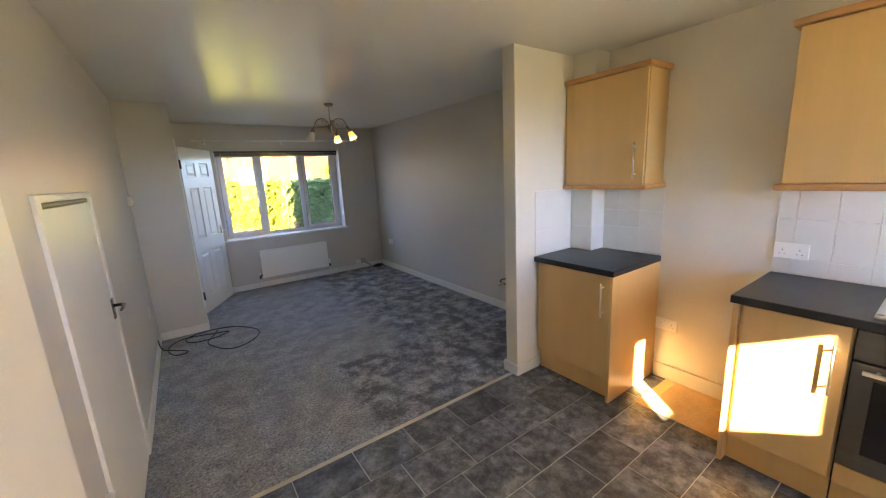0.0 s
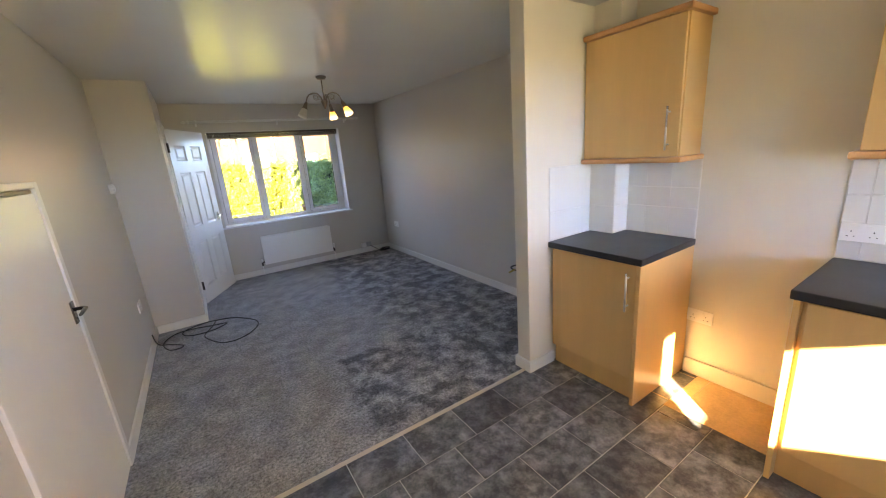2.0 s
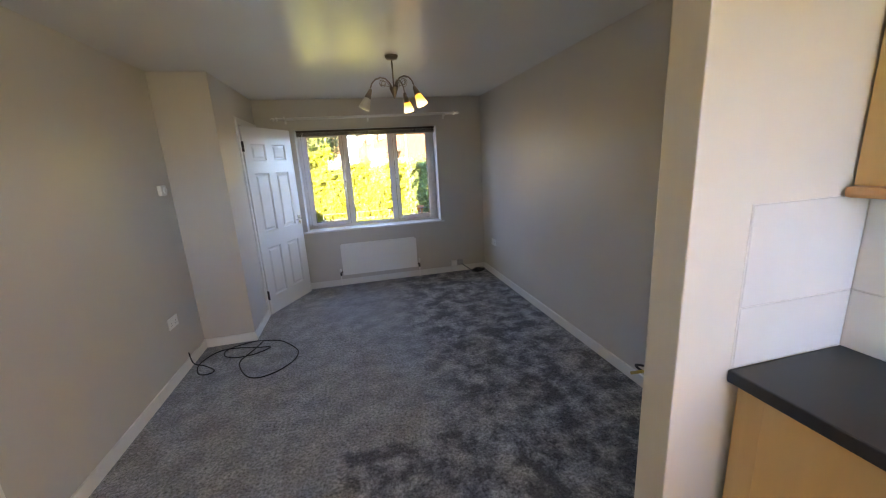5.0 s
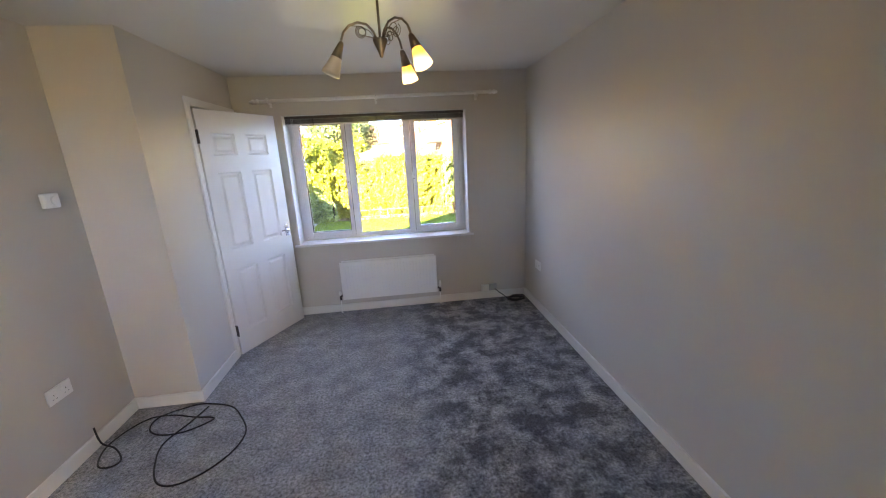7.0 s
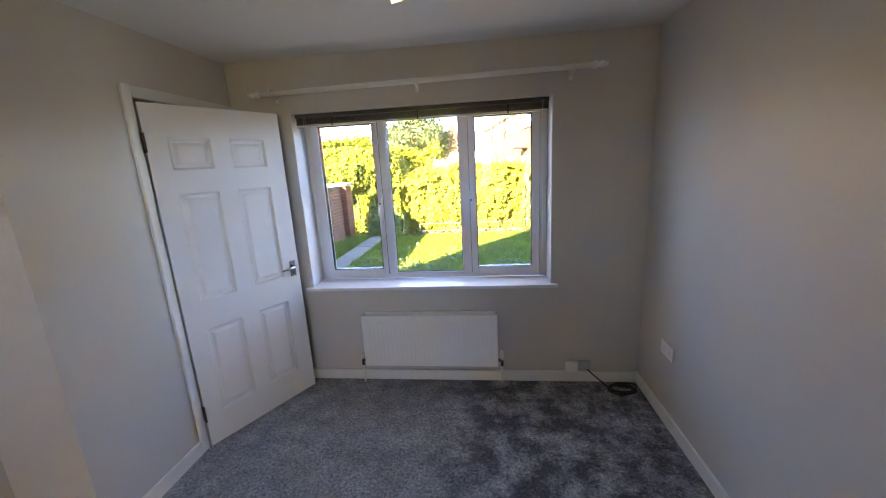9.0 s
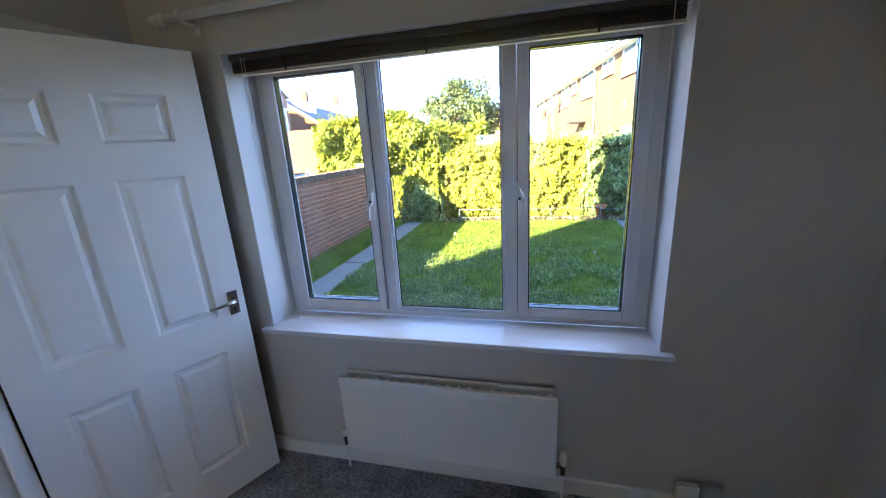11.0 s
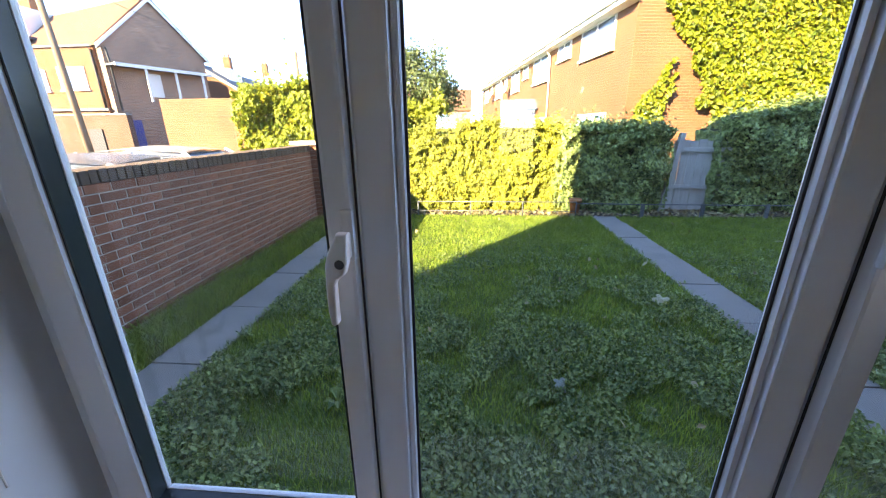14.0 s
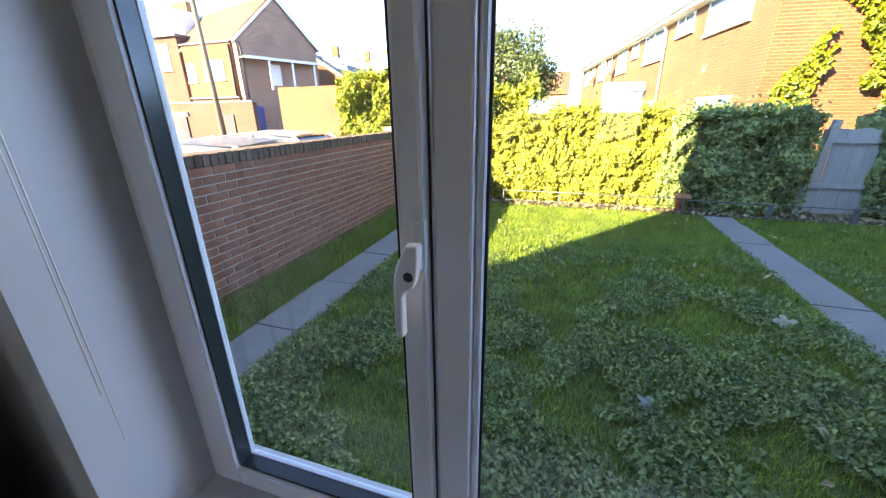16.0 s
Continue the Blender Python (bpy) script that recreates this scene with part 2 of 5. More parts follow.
# darker copy of the chrome, with dark reflections put into its colour
DARKENED_CHROME = mat("darkened_chrome", (0.22, 0.21, 0.20), 0.25, 1.0, var=0.05, bump=0.0)
DARK = mat("dark_bronze", (0.06, 0.05, 0.045), 0.4, 0.6, var=0.1, bump=0.03)
BEECH = mat("beech_laminate", (0.67, 0.43, 0.19), 0.32, var=0.06, scale=1.4, bump=0.02, bscale=14, stretch=(3, 6, 0.5))
BEECH_EDGE = mat("beech_edging", (0.55, 0.29, 0.13), 0.4, var=0.08, scale=2, bump=0.03, bscale=20, stretch=(6, 1, 6))
WORKTOP = mat("black_worktop_laminate", (0.022, 0.021, 0.022), 0.38, var=0.25, scale=9, bump=0.12, bscale=260)
GLAZED = mat("white_glazed_tile", (0.74, 0.73, 0.70), 0.14, var=0.02, scale=5, bump=0.03, bscale=12, per_piece=0.04)
GROUT = mat("pale_grout", (0.76, 0.74, 0.70), 0.9, var=0.15, scale=6, bump=0.3)
FLOOR_GROUT = mat("pale_floor_joint", (0.56, 0.56, 0.56), 0.8, var=0.15, scale=6, bump=0.2)
SCREED = mat("bare_beige_floor", (0.62, 0.44, 0.26), 0.7, var=0.2, scale=7, bump=0.3, bscale=60)
CARPET, SLATE = carpet_mat(), slate_mat()
BLACK = mat("black_glass_enamel", (0.012, 0.012, 0.013), 0.12, var=0.1, bump=0.0)
SLAT = mat("dark_brown_slat", (0.035, 0.024, 0.018), 0.4, var=0.2, scale=12, bump=0.05)
OPAL = mat("opal_glass", (0.7, 0.66, 0.58), 0.35, var=0.05, bump=0.0)
OPAL_LIT = glow_mat("lit_opal_glass", (1.0, 0.60, 0.20), 0.14)
ln, ll = OPAL_LIT.node_tree.nodes, OPAL_LIT.node_tree.links
l_co, l_sep = ln.new("ShaderNodeTexCoord"), ln.new("ShaderNodeSeparateXYZ")
ll.new(l_co.outputs["Generated"], l_sep.inputs[0])
# the bulb sits low in the shade: the glass glows deeper yellow towards its holder
ll.new(ramp_node(ln, ll, l_sep.outputs[2], [(0.25, (1.0, 0.74, 0.42)), (0.62, (0.7, 0.30, 0.035)), (1.0, (0.4, 0.15, 0.01))]), ln["Principled BSDF"].inputs["Emission Color"])
OPAL_LIT_END = glow_mat("lit_bulb", (1.0, 0.70, 0.36), 500.0)
PANE = glass_mat("window_glass", (0.93, 0.96, 0.95), 1.0, 0.02)
DARKPANE = mat("far_window_glass", (0.10, 0.12, 0.15), 0.06, var=0.2, bump=0.0, spec=0.8)
BRICK = mat("garden_brick", (0.27, 0.10, 0.055), 0.9, var=0.25, scale=6, bump=0.5, bscale=120, per_piece=0.32, island=0.0)
BRICK_ISL = mat("garden_brick_joined", (0.27, 0.10, 0.055), 0.9, var=0.25, scale=6, bump=0.5, bscale=120, island=0.32)
COPING = mat("weathered_coping_brick", (0.135, 0.09, 0.062), 0.95, var=0.3, scale=9, bump=0.6, bscale=90, per_piece=0.4)
MORTAR = mat("grey_mortar", (0.36, 0.31, 0.26), 0.95, var=0.2, scale=8, bump=0.5)
SLAB = mat("concrete_slab", (0.27, 0.265, 0.25), 0.9, var=0.18, scale=4, bump=0.5, bscale=90, per_piece=0.15)
SOIL = mat("lawn_soil", (0.085, 0.135, 0.035), 0.95, var=0.35, scale=3, bump=0.8, bscale=50)
BED = mat("leaf_litter_soil", (0.075, 0.055, 0.04), 0.95, var=0.4, scale=9, bump=0.9, bscale=70)
TARMAC = mat("yard_tarmac", (0.07, 0.068, 0.066), 0.9, var=0.2, scale=1, bump=0.4, bscale=60)
IRON = mat("grey_painted_iron", (0.12, 0.135, 0.15), 0.5, 0.3, var=0.2, bump=0.1)
FENCE = mat("weathered_fence_board", (0.42, 0.42, 0.39), 0.85, var=0.2, scale=4, bump=0.4, bscale=30, stretch=(8, 8, 0.7))
BARK = mat("bark", (0.09, 0.065, 0.045), 0.95, var=0.3, scale=10, bump=0.8, bscale=40)
# sunlit and shaded copies of the hedge leaf, the light's tone in their colour
LEAF_LIT = leaf_mat("sunlit_hedge_leaf", (0.17, 0.20, 0.03), (0.46, 0.48, 0.085), 0.35)
LEAF_DARK = leaf_mat("shade_hedge_leaf", (0.07, 0.13, 0.045), (0.46, 0.58, 0.24), 0.35, (0.14, 0.18, 0.04))
LEAF_IVY = leaf_mat("ivy_leaf", (0.085, 0.13, 0.008), (0.27, 0.31, 0.02))
LEAF_SHRUB = leaf_mat("shrub_leaf", (0.12, 0.17, 0.02), (0.34, 0.39, 0.05), 0.4)
LEAF_TREE = leaf_mat("tree_leaf", (0.05, 0.08, 0.03), (0.15, 0.20, 0.08), 0.25, (0.12, 0.13, 0.05))
# near-black green: the shade deep inside a hedge put into colour
CORE_SHADE = mat("hedge_core_shade", (0.035, 0.045, 0.018), 0.95, var=0.4, scale=12, bump=0.8)
BLADE = leaf_mat("grass_blade", (0.10, 0.185, 0.028), (0.38, 0.52, 0.10), 0.55, (0.24, 0.25, 0.08))
CLOVER = leaf_mat("clover_leaf", (0.06, 0.13, 0.04), (0.38, 0.50, 0.20), 0.4, (0.22, 0.27, 0.10))
DRY = leaf_mat("fallen_leaf", (0.20, 0.14, 0.06), (0.42, 0.36, 0.22), 0.2, (0.5, 0.46, 0.34))
BR_NEW_X = brick_mat("orange_brick_x", 0, ((0.24, 0.085, 0.034), (0.18, 0.061, 0.025)), (0.25, 0.145, 0.085))
BR_NEW_Y = brick_mat("orange_brick_y", 1, ((0.24, 0.085, 0.034), (0.18, 0.061, 0.025)), (0.25, 0.145, 0.085))
BR_OLD_X = brick_mat("old_brick_x", 0, ((0.20, 0.105, 0.072), (0.46, 0.24, 0.15)), (0.42, 0.32, 0.24))
BR_OLD_Y = brick_mat("old_brick_y", 1, ((0.20, 0.105, 0.072), (0.46, 0.24, 0.15)), (0.42, 0.32, 0.24))
# a darker, browner brick for the garage wall and the dormer building
BR_BROWN_X = brick_mat("dark_brown_brick", 0, ((0.10, 0.048, 0.030), (0.16, 0.075, 0.045)), (0.14, 0.095, 0.066))
ROOF = mat("brown_roof_tile", (0.17, 0.075, 0.042), 0.85, var=0.25, scale=2, bump=0.5, bscale=8)
SLATE_ROOF = mat("grey_roof_slate", (0.10, 0.10, 0.11), 0.7, var=0.25, scale=2, bump=0.4, bscale=8)
WHITE_OUT = mat("white_outside_paint", (0.74, 0.73, 0.70), 0.6, var=0.06, bump=0.1)
BLUE = mat("blue_door_paint", (0.02, 0.045, 0.22), 0.45, var=0.1, bump=0.05)
CHARCOAL = mat("dark_shutter_paint", (0.025, 0.025, 0.028), 0.6, var=0.2, bump=0.2)
CAR_WHITE = mat("white_car_paint", (0.75, 0.76, 0.78), 0.18, var=0.02, bump=0.0)
CAR_BLUE = mat("silver_blue_car_paint", (0.40, 0.47, 0.58), 0.18, 0.3, var=0.03, bump=0.0)
POLE_WOOD = mat("pole_timber", (0.20, 0.14, 0.09), 0.9, var=0.2, scale=5, bump=0.4, stretch=(5, 5, 0.5))
MESH_FABRIC = mat("grey_sling_fabric", (0.20, 0.22, 0.25), 0.7, var=0.1, scale=20, bump=0.4, bscale=150)
LEMON = mat("lemon_print_glass", (0.55, 0.6, 0.08), 0.15, var=0.5, scale=9, bump=0.0)
SEAL = mat("dark_glossy_seal", (0.03, 0.036, 0.036), 0.18, var=0.1, bump=0.0)
LETTER = mat("white_lettering", (0.75, 0.75, 0.73), 0.6, var=0.05, bump=0.0)

# ---- building blocks ----
def box(bm, x0, x1, y0, y1, z0, z1, bevel=0.0, seg=2):
    vs = [bm.verts.new((x, y, z)) for x in (x0, x1) for y in (y0, y1) for z in (z0, z1)]
    fs = [bm.faces.new([vs[i] for i in q]) for q in ((0, 1, 3, 2), (4, 6, 7, 5), (0, 4, 5, 1), (2, 3, 7, 6), (0, 2, 6, 4), (1, 5, 7, 3))]
    if bevel:
        es = list({e for f in fs for e in f.edges})
        bmesh.ops.bevel(bm, geom=es, offset=bevel, segments=seg, affect="EDGES", profile=0.6)
    return bm


def ring(bm, c, u, v, r, seg):
    return [bm.verts.new(c + u * (r * math.cos(2 * math.pi * i / seg)) + v * (r * math.sin(2 * math.pi * i / seg))) for i in range(seg)]


def tube(bm, pts, radii, seg=10, caps=True):
    """A round bar through the points; radii is one number or one for each point."""
    pts = [Vector(p) for p in pts]
    if isinstance(radii, (int, float)):
        radii = [radii] * len(pts)
    up = Vector((0, 0, 1))
    rows = []
    for i, p in enumerate(pts):
        d = (pts[min(i + 1, len(pts) - 1)] - pts[max(i - 1, 0)]).normalized()
        ref = up if abs(d.dot(up)) < 0.95 else Vector((1, 0, 0))
        if rows:
            ref = last
        u = (ref - d * ref.dot(d)).normalized()
        last = u
        rows.append(ring(bm, p, u, d.cross(u), radii[i], seg))
    for a, b in zip(rows, rows[1:]):
        for i in range(seg):
            bm.faces.new((a[i], a[(i + 1) % seg], b[(i + 1) % seg], b[i])).smooth = True
    if caps:
        bm.faces.new(rows[0][::-1])
        bm.faces.new(rows[-1])
    return bm


def prism(bm, outline, axis, a, b):
    """Extrudes a closed outline of (u, v) along axis 0, 1 or 2 from a to b."""
    def at(u, v, w):
        return ((w, u, v), (u, w, v), (u, v, w))[axis]
    lo, hi = [bm.verts.new(at(u, v, a)) for u, v in outline], [bm.verts.new(at(u, v, b)) for u, v in outline]
    n = len(outline)
    bm.faces.new(lo[::-1])
    bm.faces.new(hi)
    for i in range(n):
        bm.faces.new((lo[i], lo[(i + 1) % n], hi[(i + 1) % n], hi[i]))
    bmesh.ops.recalc_face_normals(bm, faces=bm.faces[:])
    return bm


def mesh_of(bm, name, material):
    bmesh.ops.recalc_face_normals(bm, faces=bm.faces[:])
    me = bpy.data.meshes.new(name)
    bm.to_mesh(me)
    bm.free()
    me.materials.append(material)
    return me


def part(name, bm, material, parent, label=""):
    ob = new(name, mesh_of(bm, name, material))
    ob.parent = parent
    return tagged(ob, label)


def thing(name, label, category, group="", at=(0, 0, 0), rz=0.0, kind=""):
    ob = new(name)
    ob.empty_display_size = 0.1
    ob.matrix_basis = pose(*at, 0, 0, rz)
    return tagged(ob, label, category, group, kind)


def solid(name, bm, material, label="", category="", group="", kind=""):
    return tagged(new(name, mesh_of(bm, name, material)), label, category, group, kind)


def bx(*a, bevel=0.0):
    return box(bmesh.new(), *a, bevel=bevel)


def setting(name, boxes, material, bevel=0.0, label=""):
    bm = bmesh.new()
    for b in boxes:
        box(bm, *b, bevel=bevel)
    return solid(name, bm, material, label, kind="structure")


# ---- the shell of the house ----
XL, XR, YW, YB, H, G = -0.515, 2.722, 5.90, -1.70, 2.362, -0.116
KX = 2.594  # face of the kitchen's east wall
setting("floor", [(XL - 0.1, XR + 0.05, 1.745, YW + 0.05, -0.06, 0.0)], CARPET, label="grey carpet with brushed nap")
setting("floor_kitchen", [(-0.6, XR + 0.05, YB - 0.1, 1.745, -0.06, -0.003)], FLOOR_GROUT, label="floor under the vinyl tiles")
setting("floor_hall", [(-1.98, XL - 0.1, YB, YW, -0.06, -0.002)], TARMAC)
setting("floor_bare", [(2.14, KX, 0.452, 0.8905, -0.0029, -0.0005), (2.14, KX, 0.8935, 1.09, -0.0029, -0.0003)], SCREED, label="bare beige floor in the appliance gap")
setting("ceiling", [(-2.08, 2.95, -1.73, 6.2, H, H + 0.2)], CEIL)
DY0, DY1, DZ = 1.63, 2.48, 1.525
setting("wall_west", [(XL - 0.12, XL, 0.68, DY0, -0.02, H), (XL - 0.12, XL, DY1, 4.515, -0.02, H), (XL - 0.12, XL, DY0, DY1, DZ, H)], WALL)
setting("wall_west_kitchen", [(XL - 0.12, -0.34, YB, 0.68, -0.02, H)], CREAM, bevel=0.004)
HY0, HY1 = 5.13, 5.895
setting("wall_nib", [(XL - 0.12, -0.085, 4.515, 4.63, -0.02, H), (-0.2, -0.085, 4.63, HY0, -0.02, H), (-0.2, -0.085, HY0, YW, 2.02, H)], WALL)
WX0, WX1, WZ0, WZ1 = 0.338, 2.104, 0.74, 2.015
setting("wall_window", [(-2.08, WX0, YW, 6.2, -0.12, H), (WX1, 2.95, YW, 6.2, -0.12, H), (WX0, WX1, YW, 6.2, -0.12, WZ0), (WX0, WX1, YW, 6.2, WZ1, H)], WALL)
setting("wall_east", [(XR, 2.95, YB - 0.0, YW, -0.12, H)], WALL)
setting("wall_east_kitchen", [(KX, XR, YB, 1.70, -0.02, H)], CREAM)
setting("wall_stub", [(1.797, XR, 1.70, 1.815, -0.02, H)], CREAM, bevel=0.005)
SY = YB - 0.03
# unseen wall: small opening cut to the sun patch, larger one added for light
setting("wall_south", [(-0.6, 0.228, SY, YB, -0.12, H), (0.652, 1.6, SY, YB, -0.12, H), (2.4, 2.95, SY, YB, -0.12, H), (0.228, 0.652, SY, YB, -0.12, 1.288), (0.228, 0.652, SY, YB, 1.77, H),
                       (1.6, 2.4, SY, YB, -0.12, 1.0), (1.6, 2.4, SY, YB, 2.05, H)], CREAM)
setting("wall_outer", [(-2.08, -1.98, -1.73, YW, -0.12, H), (-1.98, -0.6, -1.73, YB, -0.12, H)], BR_OLD_Y)
# unseen upper block and roof, sized to cast the shadow on the garden
setting("wall_shadow_block", [(2.95, 14.0, -1.73, 6.2, -0.12, H + 0.2), (-2.08, 14.0, -1.73, 6.2, H + 0.2, 5.1)], BR_NEW_X)
setting("roof", [], ROOF)
bm = prism(bmesh.new(), [(-1.74, 5.1), (6.4, 5.1), (2.3, 7.65)], 0, -2.13, 14.0)
me_roof = mesh_of(bm, "roof", ROOF)
bpy.data.objects["roof"].data = me_roof
setting("pipe_boxing", [(2.428, KX, 1.515, 1.70, 0.91, 1.395), (2.428, KX, 1.515, 1.70, 2.19, H)], CREAM, bevel=0.003)

# skirting boards
def skirting(name, runs, z=0.082, m=None):
    bm = bmesh.new()
    for x0, x1, y0, y1 in runs:
        box(bm, x0, x1, y0, y1, -0.004, z, bevel=0.005)
    return solid(name, bm, m or GLOSS, "white gloss skirting board", kind="structure")


T = 0.016
skirting("baseboard_west", [(XL, XL + T, 2.50, 4.515), (XL, XL + T, 0.68, 1.545)])
skirting("baseboard_nib", [(XL + T, -0.085 + T, 4.515 - T, 4.515), (-0.085, -0.085 + T, 4.515, 5.074)])
skirting("baseboard_window", [(-0.08, XR - T, YW - T, YW)])
skirting("baseboard_east", [(XR - T, XR, 1.815 + T, YW)])
skirting("baseboard_stub", [(1.797 - T, 1.797, 1.70 - T, 1.815 + T), (1.797, 2.035, 1.70 - T, 1.70), (1.797, XR - T, 1.815, 1.815 + T)])
skirting("baseboard_kitchen", [(KX - 0.02, KX, 0.46, 1.06)], 0.105, CREAM)
bm = tube(bmesh.new(), [(XL, 1.745, -0.002), (1.79, 1.745, -0.002)], 0.016, 12)
bmesh.ops.scale(bm, vec=(1, 1, 0.4), verts=bm.verts[:])
solid("threshold_strip", bm, mat("pale_threshold_metal", (0.62, 0.56, 0.46), 0.4, 0.4, var=0.1), "pale metal threshold strip between carpet and tiles", kind="structure")
setting("trim_low_box", [(XL, XL + 0.03, 1.49, 1.54, 0.095, 0.47)], GLOSS, bevel=0.004)

# ---- living room window ----
win = thing("window_1", "white three-light plastic casement window over the garden", "window", at=(0, 0, 0), kind="structure")
FY0, FY1 = 6.09, 6.13
fz0, fz1 = 0.765, 2.0
fr = bmesh.new()
for b in ((0.338, 0.384, fz0, fz1), (2.047, 2.104, fz0, fz1), (0.384, 2.047, fz0, 0.797), (0.384, 2.047, 1.985, fz1), (0.893, 0.945, 0.797, 1.985), (1.487, 1.542, 0.797, 1.985)):
    box(fr, b[0], b[1], FY0, FY1, b[2], b[3], bevel=0.004)
part("window_frame", fr, UPVC, win)


def sash(x0, x1, z0, z1, inset, yf, yb, m=UPVC, bev=0.007):
    bm = bmesh.new()
    i = inset
    for b in ((x0, x0 + i, z0, z1), (x1 - i, x1, z0, z1), (x0 + i, x1 - i, z0, z0 + i), (x0 + i, x1 - i, z1 - i, z1)):
        box(bm, b[0], b[1], yf, yb, b[2], b[3], bevel=bev)
    return bm


for x0, x1, g0, g1 in ((0.387, 0.889, 0.448, 0.853), (1.546, 2.044, 1.590, 1.990)):
    bm = bmesh.new()
    for b in ((x0, g0, 0.800, 1.982), (g1, x1, 0.800, 1.982), (g0, g1, 0.800, 0.846), (g0, g1, 1.936, 1.982)):
        box(bm, b[0], b[1], 6.068, 6.122, b[2], b[3], bevel=0.006)
    s = part("sash", bm, UPVC, win)
    part("gasket", sash(g0, g1, 0.846, 1.936, 0.005, 6.076, 6.1035, bev=0), SEAL, s, "dark glossy glazing seal")
    part("spacer", sash(g0, g1, 0.846, 1.936, 0.0065, 6.104, 6.109, bev=0), UPVC, s, "white inner edge of the glazing")
    part("seal", sash(x0 - 0.003, x1 + 0.003, 0.797, 1.985, 0.006, 6.0875, 6.0895, bev=0), RUBBER, s, "black rubber seal")
    pane = part("pane", bx(g0 + 0.001, g1 - 0.001, 6.110, 6.114, 0.847, 1.935), PANE, s)
    pane.visible_shadow = False
part("glazing_bead", sash(0.945, 1.487, 0.797, 1.985, 0.012, 6.10, 6.126), UPVC, win)
part("gasket", sash(0.957, 1.475, 0.809, 1.973, 0.004, 6.111, 6.1155, bev=0), RUBBER, win, "black rubber seal")
pane = part("pane", bx(0.958, 1.474, 6.116, 6.120, 0.810, 1.972), PANE, win)
pane.visible_shadow = False


def window_handle(x, side):
    h = part("handle", box(bmesh.new(), x - 0.010, x + 0.010, 6.056, 6.069, 1.345, 1.415, bevel=0.006), UPVC, win, "white plastic window handle with a key lock")
    h.location.z = 0.012
    # a flat cranked lever with rounded edges on a short neck
    outline = [(-0.007, 1.388), (0.007, 1.388), (0.021, 1.361), (0.025, 1.346), (0.027, 1.312), (0.027, 1.280), (0.025, 1.260), (0.021, 1.257), (0.016, 1.260),
               (0.0155, 1.291), (0.0145, 1.318), (0.010, 1.326), (0.0, 1.333), (-0.005, 1.348), (-0.007, 1.374)]
    bm = prism(bmesh.new(), [(x + side * u, z) for u, z in outline], 1, 6.034, 6.048)
    bmesh.ops.bevel(bm, geom=[e for e in bm.edges if abs(e.verts[0].co.y - e.verts[1].co.y) < 0.001 and e.verts[0].co.y < 6.04], offset=0.0035, segments=3, affect="EDGES", profile=0.5)
    box(bm, x - 0.006, x + 0.006, 6.047, 6.057, 1.352, 1.386, bevel=0.002)
    part("lever", bm, UPVC, h)
    part("lock", tube(bmesh.new(), [(x + side * 0.005, 6.04, 1.348), (x + side * 0.005, 6.0334, 1.348)], 0.0065, 14), RUBBER, h, "black key lock")


window_handle(0.884, -1)
window_handle(1.550, 1)
bm = bmesh.new()
box(bm, 0.295, 2.145, 5.862, 5.90, WZ0, 0.764, bevel=0.006)
box(bm, WX0 + 0.001, WX1 - 0.001, 5.895, FY0, WZ0 - 0.001, 0.764, bevel=0.0)
solid("window_sill", bm, SILL, "white painted window board", kind="structure")
setting("trim_reveal", [(WX0 + 0.0005, WX0 + 0.006, YW, FY0, 0.764, WZ1), (WX1 - 0.006, WX1 - 0.0005, YW, FY0, 0.764, WZ1), (WX0 + 0.006, WX1 - 0.006, YW, FY0, WZ1 - 0.006, WZ1 - 0.0005)],
        mat("white_reveal_paint", (0.60, 0.61, 0.62), 0.5, var=0.03, bump=0.08), label="white painted window reveal")

# ---- kitchen units ----
def bar_handle(parent, x, y, z0, z1):
    h = part("handle", tube(bmesh.new(), [(x - 0.032, y, z0), (x - 0.032, y, z1)], 0.0052, 12), STEEL, parent, "brushed steel bar handle")
    for z in (z0 + 0.03, z1 - 0.03):
        part("standoff", tube(bmesh.new(), [(x + 0.004, y, z), (x - 0.032, y, z)], 0.0045, 8), STEEL, h)


def base_unit(name, label, y0, y1, door, panel_y, filler=None, handle_y=None, handle_z=0.595):
    u = thing(name, label, "cabinet", "kitchen base units", at=(2.02, (y0 + y1) / 2, 0))
    o = Vector((2.02, (y0 + y1) / 2, 0))

    def loc(x0, x1, a, b, z0, z1, bevel=0.0):
        return bx(x0 - o.x, x1 - o.x, a - o.y, b - o.y, z0, z1, bevel=bevel)
    part("body", loc(2.022, KX - 0.002, y0, y1, 0.15, 0.869), BEECH, u)
    part("plinth", loc(2.045, 2.06, y0, y1, 0.0, 0.149), BEECH, u, "beech plinth board")
    d = part("door", loc(1.996, 2.014, *door, 0.165, 0.866, bevel=0.003), BEECH, u)
    if handle_y is not None:
        bar_handle(d, 1.996 - o.x, handle_y - o.y, handle_z, handle_z + 0.228)
    part("end_panel", loc(1.985, KX - 0.002, *panel_y, 0.0, 0.8695, bevel=0.001), BEECH, u, "full-height beech end panel")
    if filler:
        part("filler", loc(2.012, 2.021, *filler, 0.15, 0.869), BEECH, u)
    return u


base_unit("base_cabinet", "beech base cabinet with one door beside the stub wall", 1.09, 1.683, (1.096, 1.60), (1.068, 1.089), (1.603, 1.683), 1.135)
base_unit("base_cabinet", "beech base cabinet with one door beside the oven", 0.05, 0.43, (0.055, 0.412), (0.431, 0.452), None, 0.094, 0.56)


